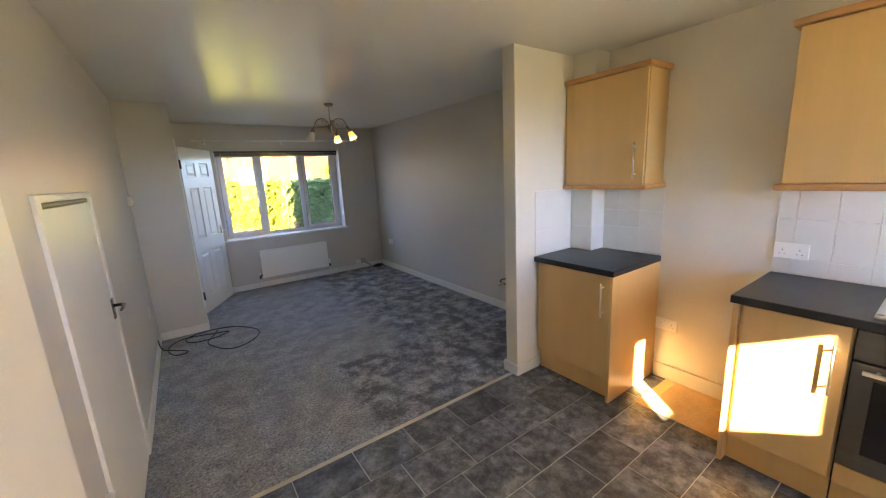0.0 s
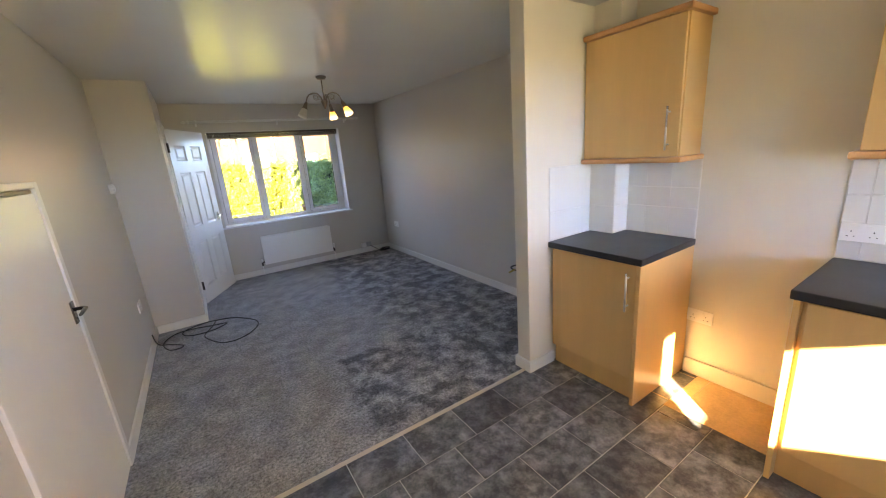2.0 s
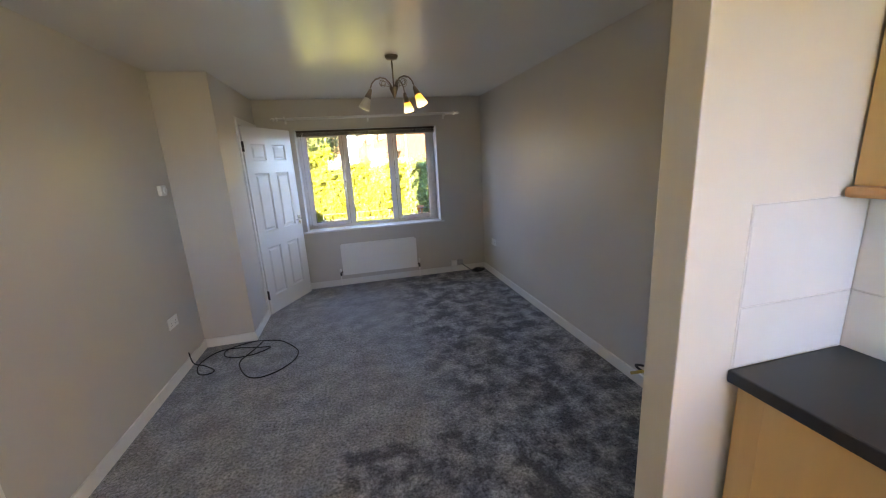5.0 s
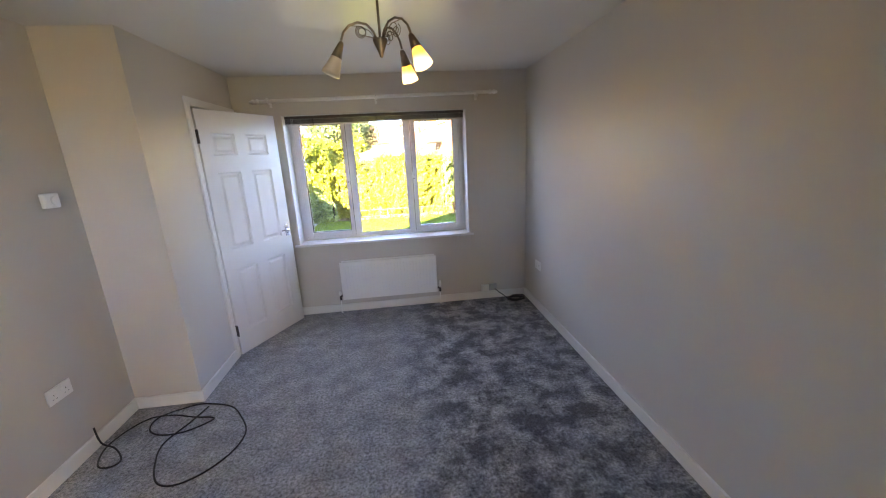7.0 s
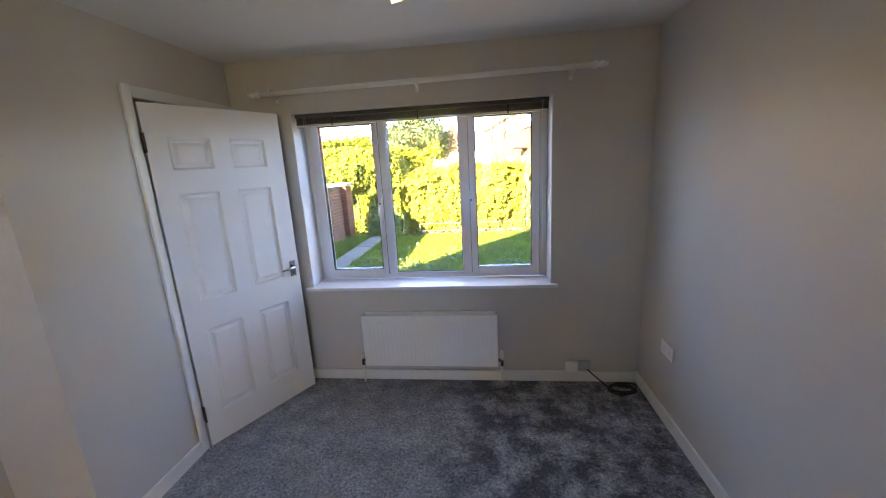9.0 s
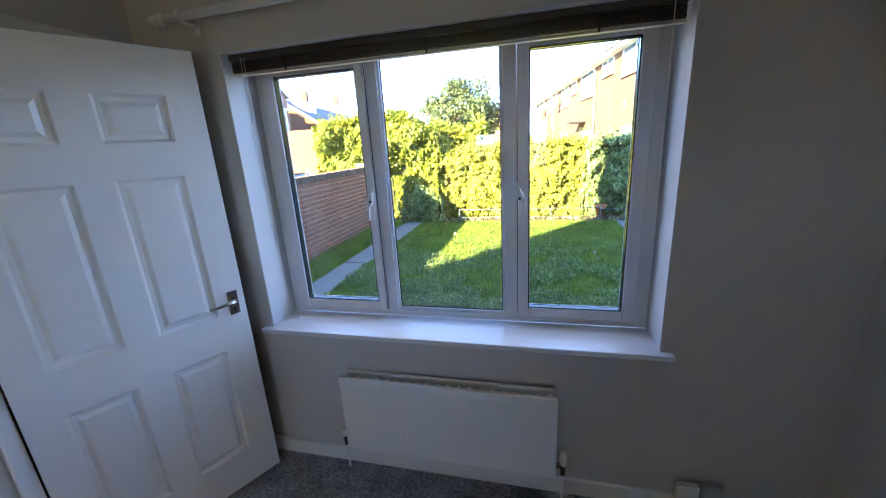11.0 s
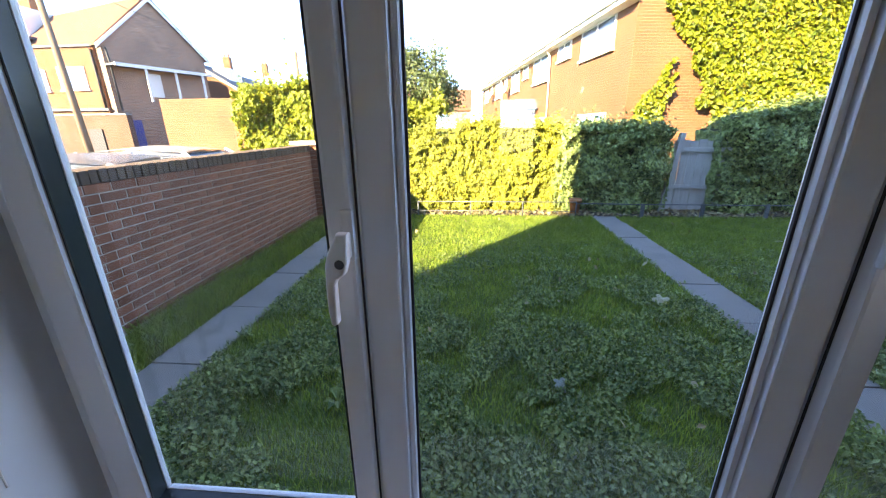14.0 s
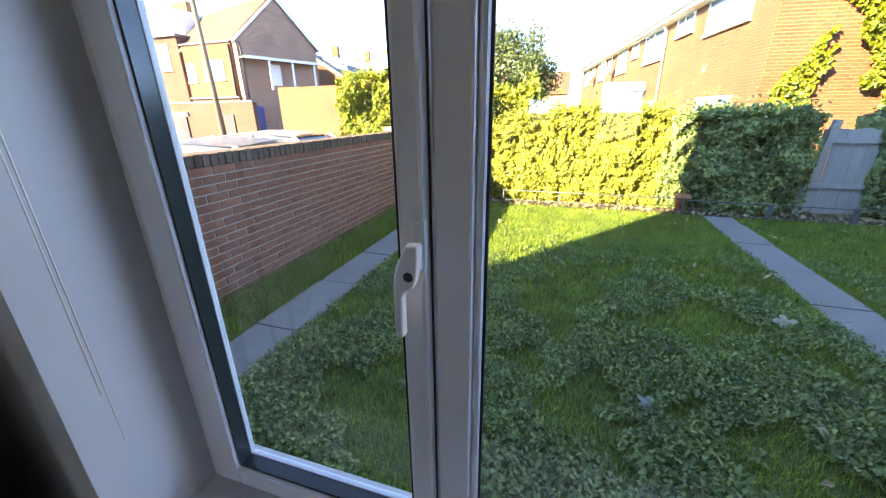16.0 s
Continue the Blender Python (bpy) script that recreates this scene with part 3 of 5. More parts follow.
def worktop(y0, y1, label, notch=None):
    bm = bmesh.new()
    box(bm, 1.982, KX - 0.001, y0, y1, 0.8705, 0.91, bevel=0.006)
    return solid("worktop", bm, WORKTOP, label, "worktop", "kitchen worktops")


worktop(1.063, 1.698, "black laminate worktop on the small base cabinet")
worktop(-0.66, 0.466, "black laminate worktop over the oven")

oven = thing("oven", "built-under steel and black glass electric oven", "oven", at=(2.02, -0.257, 0))
part("body", bx(0.002, 0.55, -0.298, 0.305, 0.155, 0.868), CHARCOAL, oven)
part("control_panel", bx(-0.022, 0.001, -0.295, 0.298, 0.737, 0.864, bevel=0.003), DARK_STEEL, oven, "dark brushed steel control panel")
dr = part("door", bx(-0.024, 0.001, -0.295, 0.298, 0.255, 0.728, bevel=0.004), DARK_STEEL, oven, "dark brushed steel oven door")
part("glass", bx(-0.028, -0.0245, -0.24, 0.235, 0.335, 0.665, bevel=0.001), BLACK, dr, "black oven window")
hb = part("handle", tube(bmesh.new(), [(-0.062, -0.26, 0.704), (-0.062, 0.265, 0.704)], 0.009, 12), STEEL, dr)
for y in (-0.22, 0.225):
    part("standoff", tube(bmesh.new(), [(-0.02, y, 0.704), (-0.062, y, 0.704)], 0.007, 8), STEEL, hb)
for y in (-0.2, -0.1, 0.1, 0.2):
    part("knob", tube(bmesh.new(), [(-0.02, y, 0.805), (-0.045, y, 0.805)], [0.02, 0.017], 16), BLACK, oven)
part("drawer_panel", bx(-0.018, 0.001, -0.295, 0.298, 0.155, 0.249, bevel=0.003), BEECH, oven, "beech panel below the oven")
part("plinth", bx(0.025, 0.04, -0.3, 0.3, 0.0, 0.149), BEECH, oven)
part("end_panel", bx(-0.035, 0.55, -0.33, -0.302, 0.0, 0.8695), BEECH, oven)

hob = thing("gas_hob", "steel gas hob with black pan supports set in the worktop", "hob", at=(2.285, -0.278, 0.91))
part("plate", bx(-0.26, 0.25, -0.29, 0.29, 0.0005, 0.012, bevel=0.004), STEEL, hob)
for x in (-0.13, 0.12):
    for y in (-0.14, 0.14):
        b = part("burner", tube(bmesh.new(), [(x, y, 0.012), (x, y, 0.024)], [0.045, 0.04], 18), BLACK, hob)
        g = bmesh.new()
        box(g, x - 0.1, x + 0.1, y - 0.004, y + 0.004, 0.034, 0.042)
        box(g, x - 0.004, x + 0.004, y - 0.1, y + 0.1, 0.0341, 0.0421)
        for sx, sy in ((-0.098, 0), (0.098, 0), (0, -0.098), (0, 0.098)):
            box(g, x + sx - 0.004, x + sx + 0.004, y + sy - 0.004, y + sy + 0.004, 0.0121, 0.0342)
        part("pan_support", g, IRON, hob)


def moulding(bm, y0, y1, x_front, x_back, z0, z1, end0, end1):
    """A cornice or pelmet: one rounded board round the front and the ends."""
    o = 0.026
    box(bm, x_front - o, x_back, y0 - (o if end0 else 0), y1 + (o if end1 else 0), z0, z1, bevel=0.011)


def wall_unit(label, y0, y1, door, filler, handle_y, end0, end1):
    o = Vector((2.36, (y0 + y1) / 2, 1.39))
    u = thing("wall_cabinet", label, "cabinet", "kitchen wall units", at=o)

    def loc(x0, x1, a, b, z0, z1, bevel=0.0):
        return bx(x0 - o.x, x1 - o.x, a - o.y, b - o.y, z0 - o.z, z1 - o.z, bevel=bevel)
    part("body", loc(2.351, KX - 0.001, y0, y1, 1.422, 2.139), BEECH, u)
    d = part("door", loc(2.324, 2.342, *door, 1.425, 2.135, bevel=0.003), BEECH, u)
    bar_handle(d, 2.324 - o.x, handle_y - o.y, 1.46 - o.z, 1.692 - o.z)
    if filler:
        part("filler", loc(2.342, 2.3505, *filler, 1.422, 2.139), BEECH, u)
    for nm, z0, z1 in (("cornice", 2.1395, 2.172), ("pelmet", 1.390, 1.4215)):
        bm = bmesh.new()
        moulding(bm, y0, y1, 2.331, KX - 0.001, z0, z1, end0, end1)
        bmesh.ops.translate(bm, vec=-o, verts=bm.verts[:])
        part(nm, bm, BEECH_EDGE, u, "rounded beech moulding")
    return u


wall_unit("beech wall cabinet with one door above the small worktop", 1.089, 1.692, (1.092, 1.578), (1.581, 1.692), 1.143, True, False)
wall_unit("beech wall cabinet with one door beside the cooking place", -0.02, 0.412, (-0.012, 0.409), None, 0.03, False, True)


# ---- tiles on the kitchen walls ----
def tile_mesh(w, h, t, m, name="tile", b=0.002):
    """A tile with a small bevel, its back on x = 0, its face towards -x; y and z from 0."""
    me = bpy.data.meshes.new(name)
    vs = [(0, 0, 0), (0, w, 0), (0, w, h), (0, 0, h), (-t, b, b), (-t, w - b, b), (-t, w - b, h - b), (-t, b, h - b)]
    me.from_pydata(vs, [], [(4, 5, 6, 7), (0, 1, 5, 4), (1, 2, 6, 5), (2, 3, 7, 6), (3, 0, 4, 7), (0, 3, 2, 1)])
    me.materials.append(m)
    return me


def lay_tiles(parent, us, zs, place, gap=0.002):
    cache = {}
    for u0, u1 in zip(us, us[1:]):
        for z0, z1 in zip(zs, zs[1:]):
            k = (round(u1 - u0, 4), round(z1 - z0, 4))
            if k not in cache:
                cache[k] = tile_mesh(k[0] - gap, k[1] - gap, 0.0022, GLAZED)
            ob = new("tile", cache[k])
            ob.parent = parent
            ob.matrix_basis = place(u0 + gap / 2, z0 + gap / 2)


def east_place(u, z):
    return pose(KX - 0.0025, u, z)


for nm, b, us, zs, plc in (
        ("tiling_east", (KX - 0.0025, KX - 0.0005, 1.068, 1.513, 0.9105, 1.3895), (1.07, 1.233, 1.384, 1.512), (0.911, 1.095, 1.222, 1.389), east_place),
        ("tiling_cooker", (KX - 0.0025, KX - 0.0005, -0.66, 0.466, 0.9105, 1.3895), (-0.658, -0.51, -0.362, -0.214, -0.066, 0.082, 0.23, 0.385, 0.464), (0.911, 0.998, 1.215, 1.389), east_place),
):
    base = setting(nm, [b], GROUT, label="white glazed wall tiles with pale grout")
    lay_tiles(base, us, zs, plc)
base = setting("tiling_stub", [(1.994, 2.428, 1.6975, 1.6995, 0.9105, 1.3955)], GROUT, label="white glazed wall tiles with pale grout")


# the stub wall faces -y: turn the tile so that its face looks that way
def south_place(u, z):
    return Matrix(((0, 1, 0, u), (1, 0, 0, 1.6973), (0, 0, 1, z), (0, 0, 0, 1)))


lay_tiles(base, (1.996, 2.4255), (0.911, 1.10, 1.394), south_place)
base = setting("tiling_boxing", [(2.4255, 2.4275, 1.5125, 1.6975, 0.9105, 1.3895), (2.4255, KX - 0.0025, 1.5125, 1.5145, 0.9105, 1.3895)], GROUT, label="white glazed wall tiles with pale grout")
lay_tiles(base, (1.5125, 1.696), (0.911, 1.10, 1.389), lambda u, z: pose(2.4253, u, z))
lay_tiles(base, (2.4255, 2.590), (0.911, 1.10, 1.389), lambda u, z: Matrix(((0, 1, 0, u), (1, 0, 0, 1.5123), (0, 0, 1, z), (0, 0, 0, 1))))


# ---- sockets and switches ----
def socket_double(m, label):
    s = thing("wall_socket", label, "socket", "double wall sockets")
    part("plate", bx(-0.073, 0.073, -0.009, -0.0005, -0.043, 0.043, bevel=0.003), PLASTIC, s)
    for x in (-0.036, 0.036):
        part("rocker", bx(x - 0.009 + (0.018 if x < 0 else -0.018), x + 0.009 + (0.018 if x < 0 else -0.018), -0.013, -0.0085, 0.012, 0.03, bevel=0.002), PLASTIC, s)
        for dx, dz, w, h in ((0, 0.004, 0.003, 0.008), (-0.011, -0.018, 0.006, 0.003), (0.011, -0.018, 0.006, 0.003)):
            part("pin_hole", bx(x + dx - w / 2, x + dx + w / 2, -0.0096, -0.0088, dz - h / 2, dz + h / 2), RUBBER, s)
    s.matrix_basis = m
    return s


socket_double(pose(KX, 0.998, 0.412, 0, 0, -90), "white double socket low on the cream wall")
socket_double(pose(KX - 0.005, 0.387, 1.042, 0, 0, -90), "white double socket on the tiled wall")
socket_double(pose(XL, 4.05, 0.45, 0, 0, 90), "white double socket low on the grey wall")
socket_double(pose(XR, 5.50, 0.46, 0, 0, -90), "white double socket on the grey wall by the window")

# ---- living room ----
# low cupboard door in the west wall
cup = thing("door_1", "white flush cupboard door with a chrome lever, closed", "door", at=(XL, 2.055, 0), kind="structure")
part("leaf", bx(-0.05, 0.006, -0.42, 0.42, 0.004, 1.505, bevel=0.003), GLOSS, cup)
lin = bmesh.new()
for b in ((-0.475, -0.424, -0.002, 1.555), (0.424, 0.475, -0.002, 1.555), (-0.424, 0.424, 1.527, 1.555)):
    box(lin, -0.06, 0.014, b[0], b[1], b[2], b[3], bevel=0.004)
part("architrave", lin, GLOSS, cup, "white gloss door surround")
part("vent_slot", bx(-0.012, 0.004, -0.40, 0.40, 1.508, 1.522), DARK, cup, "dark slot above the leaf")


def lever(parent, sx, y, z, reach, m=CHROME):
    """A lever handle on a face that looks along +x (sx = 1) or -x, its lever running along y by reach."""
    h = part("handle", bx(min(0, sx * 0.007), max(0, sx * 0.007), y - 0.022, y + 0.022, z - 0.055, z + 0.055, bevel=0.002), m, parent, "chrome lever handle on a square plate")
    part("lever", tube(bmesh.new(), [(0, y, z + 0.015), (sx * 0.04, y, z + 0.015), (sx * 0.05, y + reach * 0.12, z + 0.015), (sx * 0.05, y + reach * 0.6, z + 0.013), (sx * 0.047, y + reach, z + 0.01)],
                       [0.009, 0.009, 0.0095, 0.008, 0.006], 10), m, h)
    part("keyhole", tube(bmesh.new(), [(sx * 0.006, y, z - 0.03), (sx * 0.0085, y, z - 0.03)], 0.005, 8), RUBBER, h)


lever(cup, 1, 0.385, 0.935, -0.11, DARKENED_CHROME)
for c in cup.children:
    if c.name.startswith("handle"):
        c.location.x = 0.006

# the panelled door to the hall, open into the room
ANG = math.degrees(math.atan2(5.80 - 5.125, 0.300 + 0.055))
door = thing("door_2", "white six-panel door standing open by the window", "door", at=(-0.055, 5.125, 0.006), rz=ANG - 90, kind="structure")
# local: the leaf runs along +y from the hinge; its seen face looks along +x
LW, LH, LT = 0.762, 1.998, 0.035
bm = bmesh.new()
ys = [0, 0.10, 0.315, 0.422, 0.642, LW]
zs = [0, 0.19, 0.73, 0.905, 1.53, 1.66, 1.83, LH]
for i in range(5):
    for k in range(7):
        panel = i in (1, 3) and k in (1, 3, 5)
        if panel:
            box(bm, -LT + 0.0145, -0.0145, ys[i], ys[i + 1], zs[k], zs[k + 1])
        else:
            box(bm, -LT, 0, ys[i], ys[i + 1], zs[k], zs[k + 1])
bmesh.ops.remove_doubles(bm, verts=bm.verts[:], dist=0.0002)
leaf = part("leaf", bm, GLOSS, door)
for i in (1, 3):
    for k in (1, 3, 5):
        bm = bmesh.new()
        y0, y1, z0, z1 = ys[i], ys[i + 1], zs[k], zs[k + 1]
        for sx in (0, 1):
            x_in, x_out = ((-0.0140, -0.0005), (-LT + 0.0140, -LT + 0.0005))[sx]
            # sloping moulding round the edge, then a raised field
            a = [bm.verts.new((x_out, *p)) for p in ((y0, z0), (y1, z0), (y1, z1), (y0, z1))]
            b = [bm.verts.new((x_in, *p)) for p in ((y0 + 0.011, z0 + 0.011), (y1 - 0.011, z0 + 0.011), (y1 - 0.011, z1 - 0.011), (y0 + 0.011, z1 - 0.011))]
            c = [bm.verts.new((x_in, *p)) for p in ((y0 + 0.026, z0 + 0.026), (y1 - 0.026, z0 + 0.026), (y1 - 0.026, z1 - 0.026), (y0 + 0.026, z1 - 0.026))]
            d = [bm.verts.new((x_in * 0.3 + x_out * 0.7, *p)) for p in ((y0 + 0.042, z0 + 0.042), (y1 - 0.042, z0 + 0.042), (y1 - 0.042, z1 - 0.042), (y0 + 0.042, z1 - 0.042))]
            for p, q in ((a, b), (b, c), (c, d)):
                for j in range(4):
                    bm.faces.new((p[j], p[(j + 1) % 4], q[(j + 1) % 4], q[j]))
            bm.faces.new(d)
        part("panel", bm, GLOSS, door)
lever(door, 1, LW - 0.05, 0.95, -0.11)
lever(door, -1, LW - 0.05, 0.95, -0.11)
for c in door.children:
    if c.name.startswith("handle") and any(v.co.x < -0.005 for v in c.data.vertices):
        c.location.x = -LT
for z in (0.22, 1.80):
    bm = tube(bmesh.new(), [(0.006, -0.004, z - 0.05), (0.006, -0.004, z + 0.05)], 0.006, 8)
    box(bm, -0.03, 0.0005, -0.0035, -0.001, z - 0.05, z + 0.05)
    part("hinge", bm, DARK, door, "dark steel butt hinge")
bm = bmesh.new()
for b in ((5.075, 5.125, -0.002, 2.085), (5.125, 5.897, 2.024, 2.085)):
    box(bm, -0.22, -0.068, b[0], b[1], b[2], b[3], bevel=0.005)
box(bm, -0.22, -0.09, 5.882, 5.899, -0.002, 2.023)
solid("trim_door_surround", bm, GLOSS, "white gloss door surround", kind="structure")


# radiator
rad = thing("radiator", "white double-panel radiator under the window", "radiator", at=(1.218, YW, 0.155))
RW, RH = 1.0, 0.408


def ribbed(y0, y1, z0, z1, hw):
    bm = bmesh.new()
    box(bm, -hw, hw, y0, y1, z0, z1, bevel=0.005)
    return bm


front = part("front_panel", ribbed(-0.088, -0.072, 0.0, RH, RW / 2), PLASTIC, rad)
rib = mesh_of(bx(-0.009, 0.009, -0.0902, -0.0875, 0.045, RH - 0.045, bevel=0.0012), "rib", PLASTIC)
for i in range(28):
    ob = new("rib", rib)
    ob.parent = front
    ob.location.x = -RW / 2 + 0.03 + (RW - 0.06) * (i + 0.5) / 28
part("back_panel", ribbed(-0.032, -0.018, 0.0, RH + 0.004, RW / 2 - 0.012), PLASTIC, rad)
bm = bmesh.new()
for i in range(20):
    x = -RW / 2 + 0.03 + (RW - 0.06) * i / 19
    box(bm, x - 0.007, x + 0.007, -0.071, -0.033, 0.03, RH - 0.02)
part("fins", bm, PLASTIC, rad)
part("bracket", bx(-0.3, -0.27, -0.0175, -0.0005, 0.05, RH - 0.05), PLASTIC, rad)
part("bracket", bx(0.27, 0.3, -0.0175, -0.0005, 0.05, RH - 0.05), PLASTIC, rad)
for sx in (-1, 1):
    x = sx * (RW / 2 + 0.03)
    v = part("valve", tube(bmesh.new(), [(x - sx * 0.035, -0.05, 0.035), (x, -0.05, 0.035), (x, -0.05, 0.02), (x, -0.05, -0.012)], [0.011, 0.012, 0.012, 0.010], 10), DARKENED_CHROME, rad, "dull chrome radiator valve")
    part("pipe_tail", tube(bmesh.new(), [(x, -0.05, -0.010), (x, -0.05, -0.153)], 0.0065, 10), PLASTIC, v, "white-painted pipe tail")
    part("valve_cap", tube(bmesh.new(), [(x, -0.05, 0.04), (x, -0.05, 0.06), (x, -0.05, 0.10 if sx > 0 else 0.075), (x, -0.05, 0.115 if sx > 0 else 0.085)], [0.011, 0.015, 0.014, 0.010], 12), PLASTIC, v, "white plastic valve cap")

# curtain pole
pole = thing("curtain_pole", "white wooden curtain pole on three brackets", "curtain pole", at=(1.255, YW, 2.138))
part("rod", tube(bmesh.new(), [(-1.06, -0.085, -0.006), (1.06, -0.085, 0.012)], 0.0165, 14), GLOSS, pole)
for sx in (-1, 1):
    z = -0.006 if sx < 0 else 0.012
    prof = [(0.0, 0.014), (0.012, 0.021), (0.026, 0.023), (0.032, 0.013), (0.042, 0.012), (0.052, 0.019), (0.068, 0.019), (0.076, 0.010), (0.083, 0.013), (0.092, 0.008)]
    part("finial", tube(bmesh.new(), [(sx * (1.06 + a - 0.004), -0.085, z) for a, r in prof], [r for a, r in prof], 14), GLOSS, pole, "turned white finial")
for x in (-0.99, -0.02, 0.95):
    bm = bmesh.new()
    box(bm, x - 0.011, x + 0.011, -0.005, -0.0004, -0.05, 0.02, bevel=0.001)
    tube(bm, [(x, -0.004, -0.02), (x, -0.06, -0.022), (x, -0.085, -0.016)], 0.007, 8)
    tube(bm, [(x - 0.008, -0.085, 0.001), (x + 0.008, -0.085, 0.001)], 0.0205, 14)
    part("bracket", bm, GLOSS, pole)

# raised venetian blind
blind = thing("venetian_blind", "dark brown venetian blind drawn up under the lintel", "blind", at=(1.22, 5.945, WZ1 - 0.0065))
part("headrail", bx(-0.862, 0.862, -0.02, 0.02, -0.026, -0.0003, bevel=0.002), mat("dark_headrail", (0.05, 0.04, 0.035), 0.35, var=0.1), blind)
for i in range(13):
    z = -0.030 - i * 0.0032
    bm = bmesh.new()
    j = 0.001 * math.sin(i * 2.3)
    box(bm, -0.86 + j, 0.86 + j, -0.0125 + j, 0.0125 + j, z - 0.0008, z + 0.0008)
    part("slat", bm, SLAT, blind)
part("bottom_rail", bx(-0.86, 0.86, -0.013, 0.013, -0.083, -0.0725, bevel=0.002), mat("pale_bottom_rail", (0.55, 0.52, 0.48), 0.4, var=0.05), blind)
for x, y, n in ((-0.80, -0.024, 0.85), (-0.785, -0.024, 0.93), (0.82, -0.024, 1.15)):
    part("cord", tube(bmesh.new(), [(x, y, -0.02), (x + 0.004, y, -n)], 0.0012, 6), PLASTIC, blind, "pale pull cord")
for x in (-0.6, 0.0, 0.6):
    part("ladder_tape", bx(x - 0.004, x + 0.004, -0.0145, -0.0135, -0.083, -0.026), SLAT, blind)

# three-arm ceiling light
lamp = thing("ceiling_light", "satin nickel three-arm ceiling light, two of three shades lit", "ceiling light", at=(1.36, 4.04, H))
part("rose", tube(bmesh.new(), [(0, 0, -0.0003), (0, 0, -0.012), (0, 0, -0.028), (0, 0, -0.034)], [0.05, 0.05, 0.038, 0.012], 24), NICKEL, lamp)
part("stem", tube(bmesh.new(), [(0, 0, -0.03), (0, 0, -0.235)], 0.006, 10), NICKEL, lamp)
part("hub", tube(bmesh.new(), [(0, 0, -0.228), (0, 0, -0.234), (0, 0, -0.295), (0, 0, -0.302), (0, 0, -0.310)], [0.034, 0.036, 0.010, 0.009, 0.004], 20), NICKEL, lamp)
for a, lit in ((184, False), (55, True), (-40, True)):
    c, s = math.cos(radians(a)), math.sin(radians(a))
    arc = [(0.015, -0.23), (0.03, -0.195), (0.06, -0.165), (0.10, -0.158), (0.14, -0.172), (0.168, -0.20), (0.182, -0.235)]
    part("arm", tube(bmesh.new(), [(c * r, s * r, z) for r, z in arc], 0.0055, 10), NICKEL, lamp)
    curl = [(c * (0.085 + 0.021 * math.cos(k * 0.5)), s * (0.085 + 0.021 * math.cos(k * 0.5)), -0.196 + 0.021 * math.sin(k * 0.5)) for k in range(3, 17)]
    part("wire_curl", tube(bmesh.new(), [(c * 0.016, s * 0.016, -0.232), (c * 0.05, s * 0.05, -0.192)] + curl + [(c * 0.13, s * 0.13, -0.172)], 0.0018, 6), NICKEL, lamp)
    p0, d = Vector((c * 0.180, s * 0.180, -0.240)), Vector((c * 0.42, s * 0.42, -0.9)).normalized()
    part("lamp_holder", tube(bmesh.new(), [p0, p0 + d * 0.01, p0 + d * 0.075], [0.008, 0.013, 0.026], 18), NICKEL, lamp)
    q = p0 + d * 0.072
    prof = [(0.0, 0.024), (0.03, 0.031), (0.07, 0.041), (0.085, 0.043), (0.0845, 0.040), (0.05, 0.032)]
    sh = part("shade", tube(bmesh.new(), [q + d * k for k, r in prof], [r for k, r in prof], 20, caps=False), OPAL_LIT if lit else OPAL, lamp, "glowing opal glass shade" if lit else "unlit opal glass shade with a chipped rim")
    if lit:
        part("bulb", tube(bmesh.new(), [q + d * k for k in (0.01, 0.03, 0.05, 0.062)], [0.008, 0.014, 0.014, 0.006], 12), OPAL_LIT_END, sh, "glowing bulb")
    # decorative wire curl beside the arm
    w = []
    for i in range(26):
        u = i / 25
        th = radians(-60 + 480 * u)
        w.append((c * (0.085 + 0.028 * math.cos(th) * (0.4 + 0.6 * u)) - s * 0.02, s * (0.085 + 0.028 * math.cos(th) * (0.4 + 0.6 * u)) + c * 0.02, -0.205 + 0.03 * math.sin(th) * (0.4 + 0.6 * u)))
    part("wire_curl", tube(bmesh.new(), [(c * 0.02, s * 0.02, -0.225)] + w, 0.002, 6), NICKEL, lamp)

# thermostat
th = thing("thermostat", "white wall thermostat with a round dial", "thermostat", at=(XL, 4.33, 1.45))
part("case", bx(0.0005, 0.028, -0.045, 0.045, -0.04, 0.04, bevel=0.006), PLASTIC, th)
part("dial", tube(bmesh.new(), [(0.027, 0.012, 0.0), (0.036, 0.012, 0.0)], [0.026, 0.023], 22), PLASTIC, th, "white round dial")

# telephone boxes low on the window wall
for x, m, lb in ((2.25, PLASTIC, "white telephone box above the skirting"), (2.345, mat("grey_plastic", (0.42, 0.42, 0.42), 0.4, var=0.03), "grey cable box above the skirting")):
    tb = thing("cable_box", lb, "socket", at=(x, YW - T - 0.0005 if x < 2.3 else YW, 0.13))
    part("case", bx(-0.042, 0.042, -0.028, 0.0 if x < 2.3 else -0.0005, -0.036, 0.036, bevel=0.004), m, tb)
    part("cover", bx(-0.03, 0.03, -0.031, -0.0282, -0.018, 0.024, bevel=0.001), m, tb)


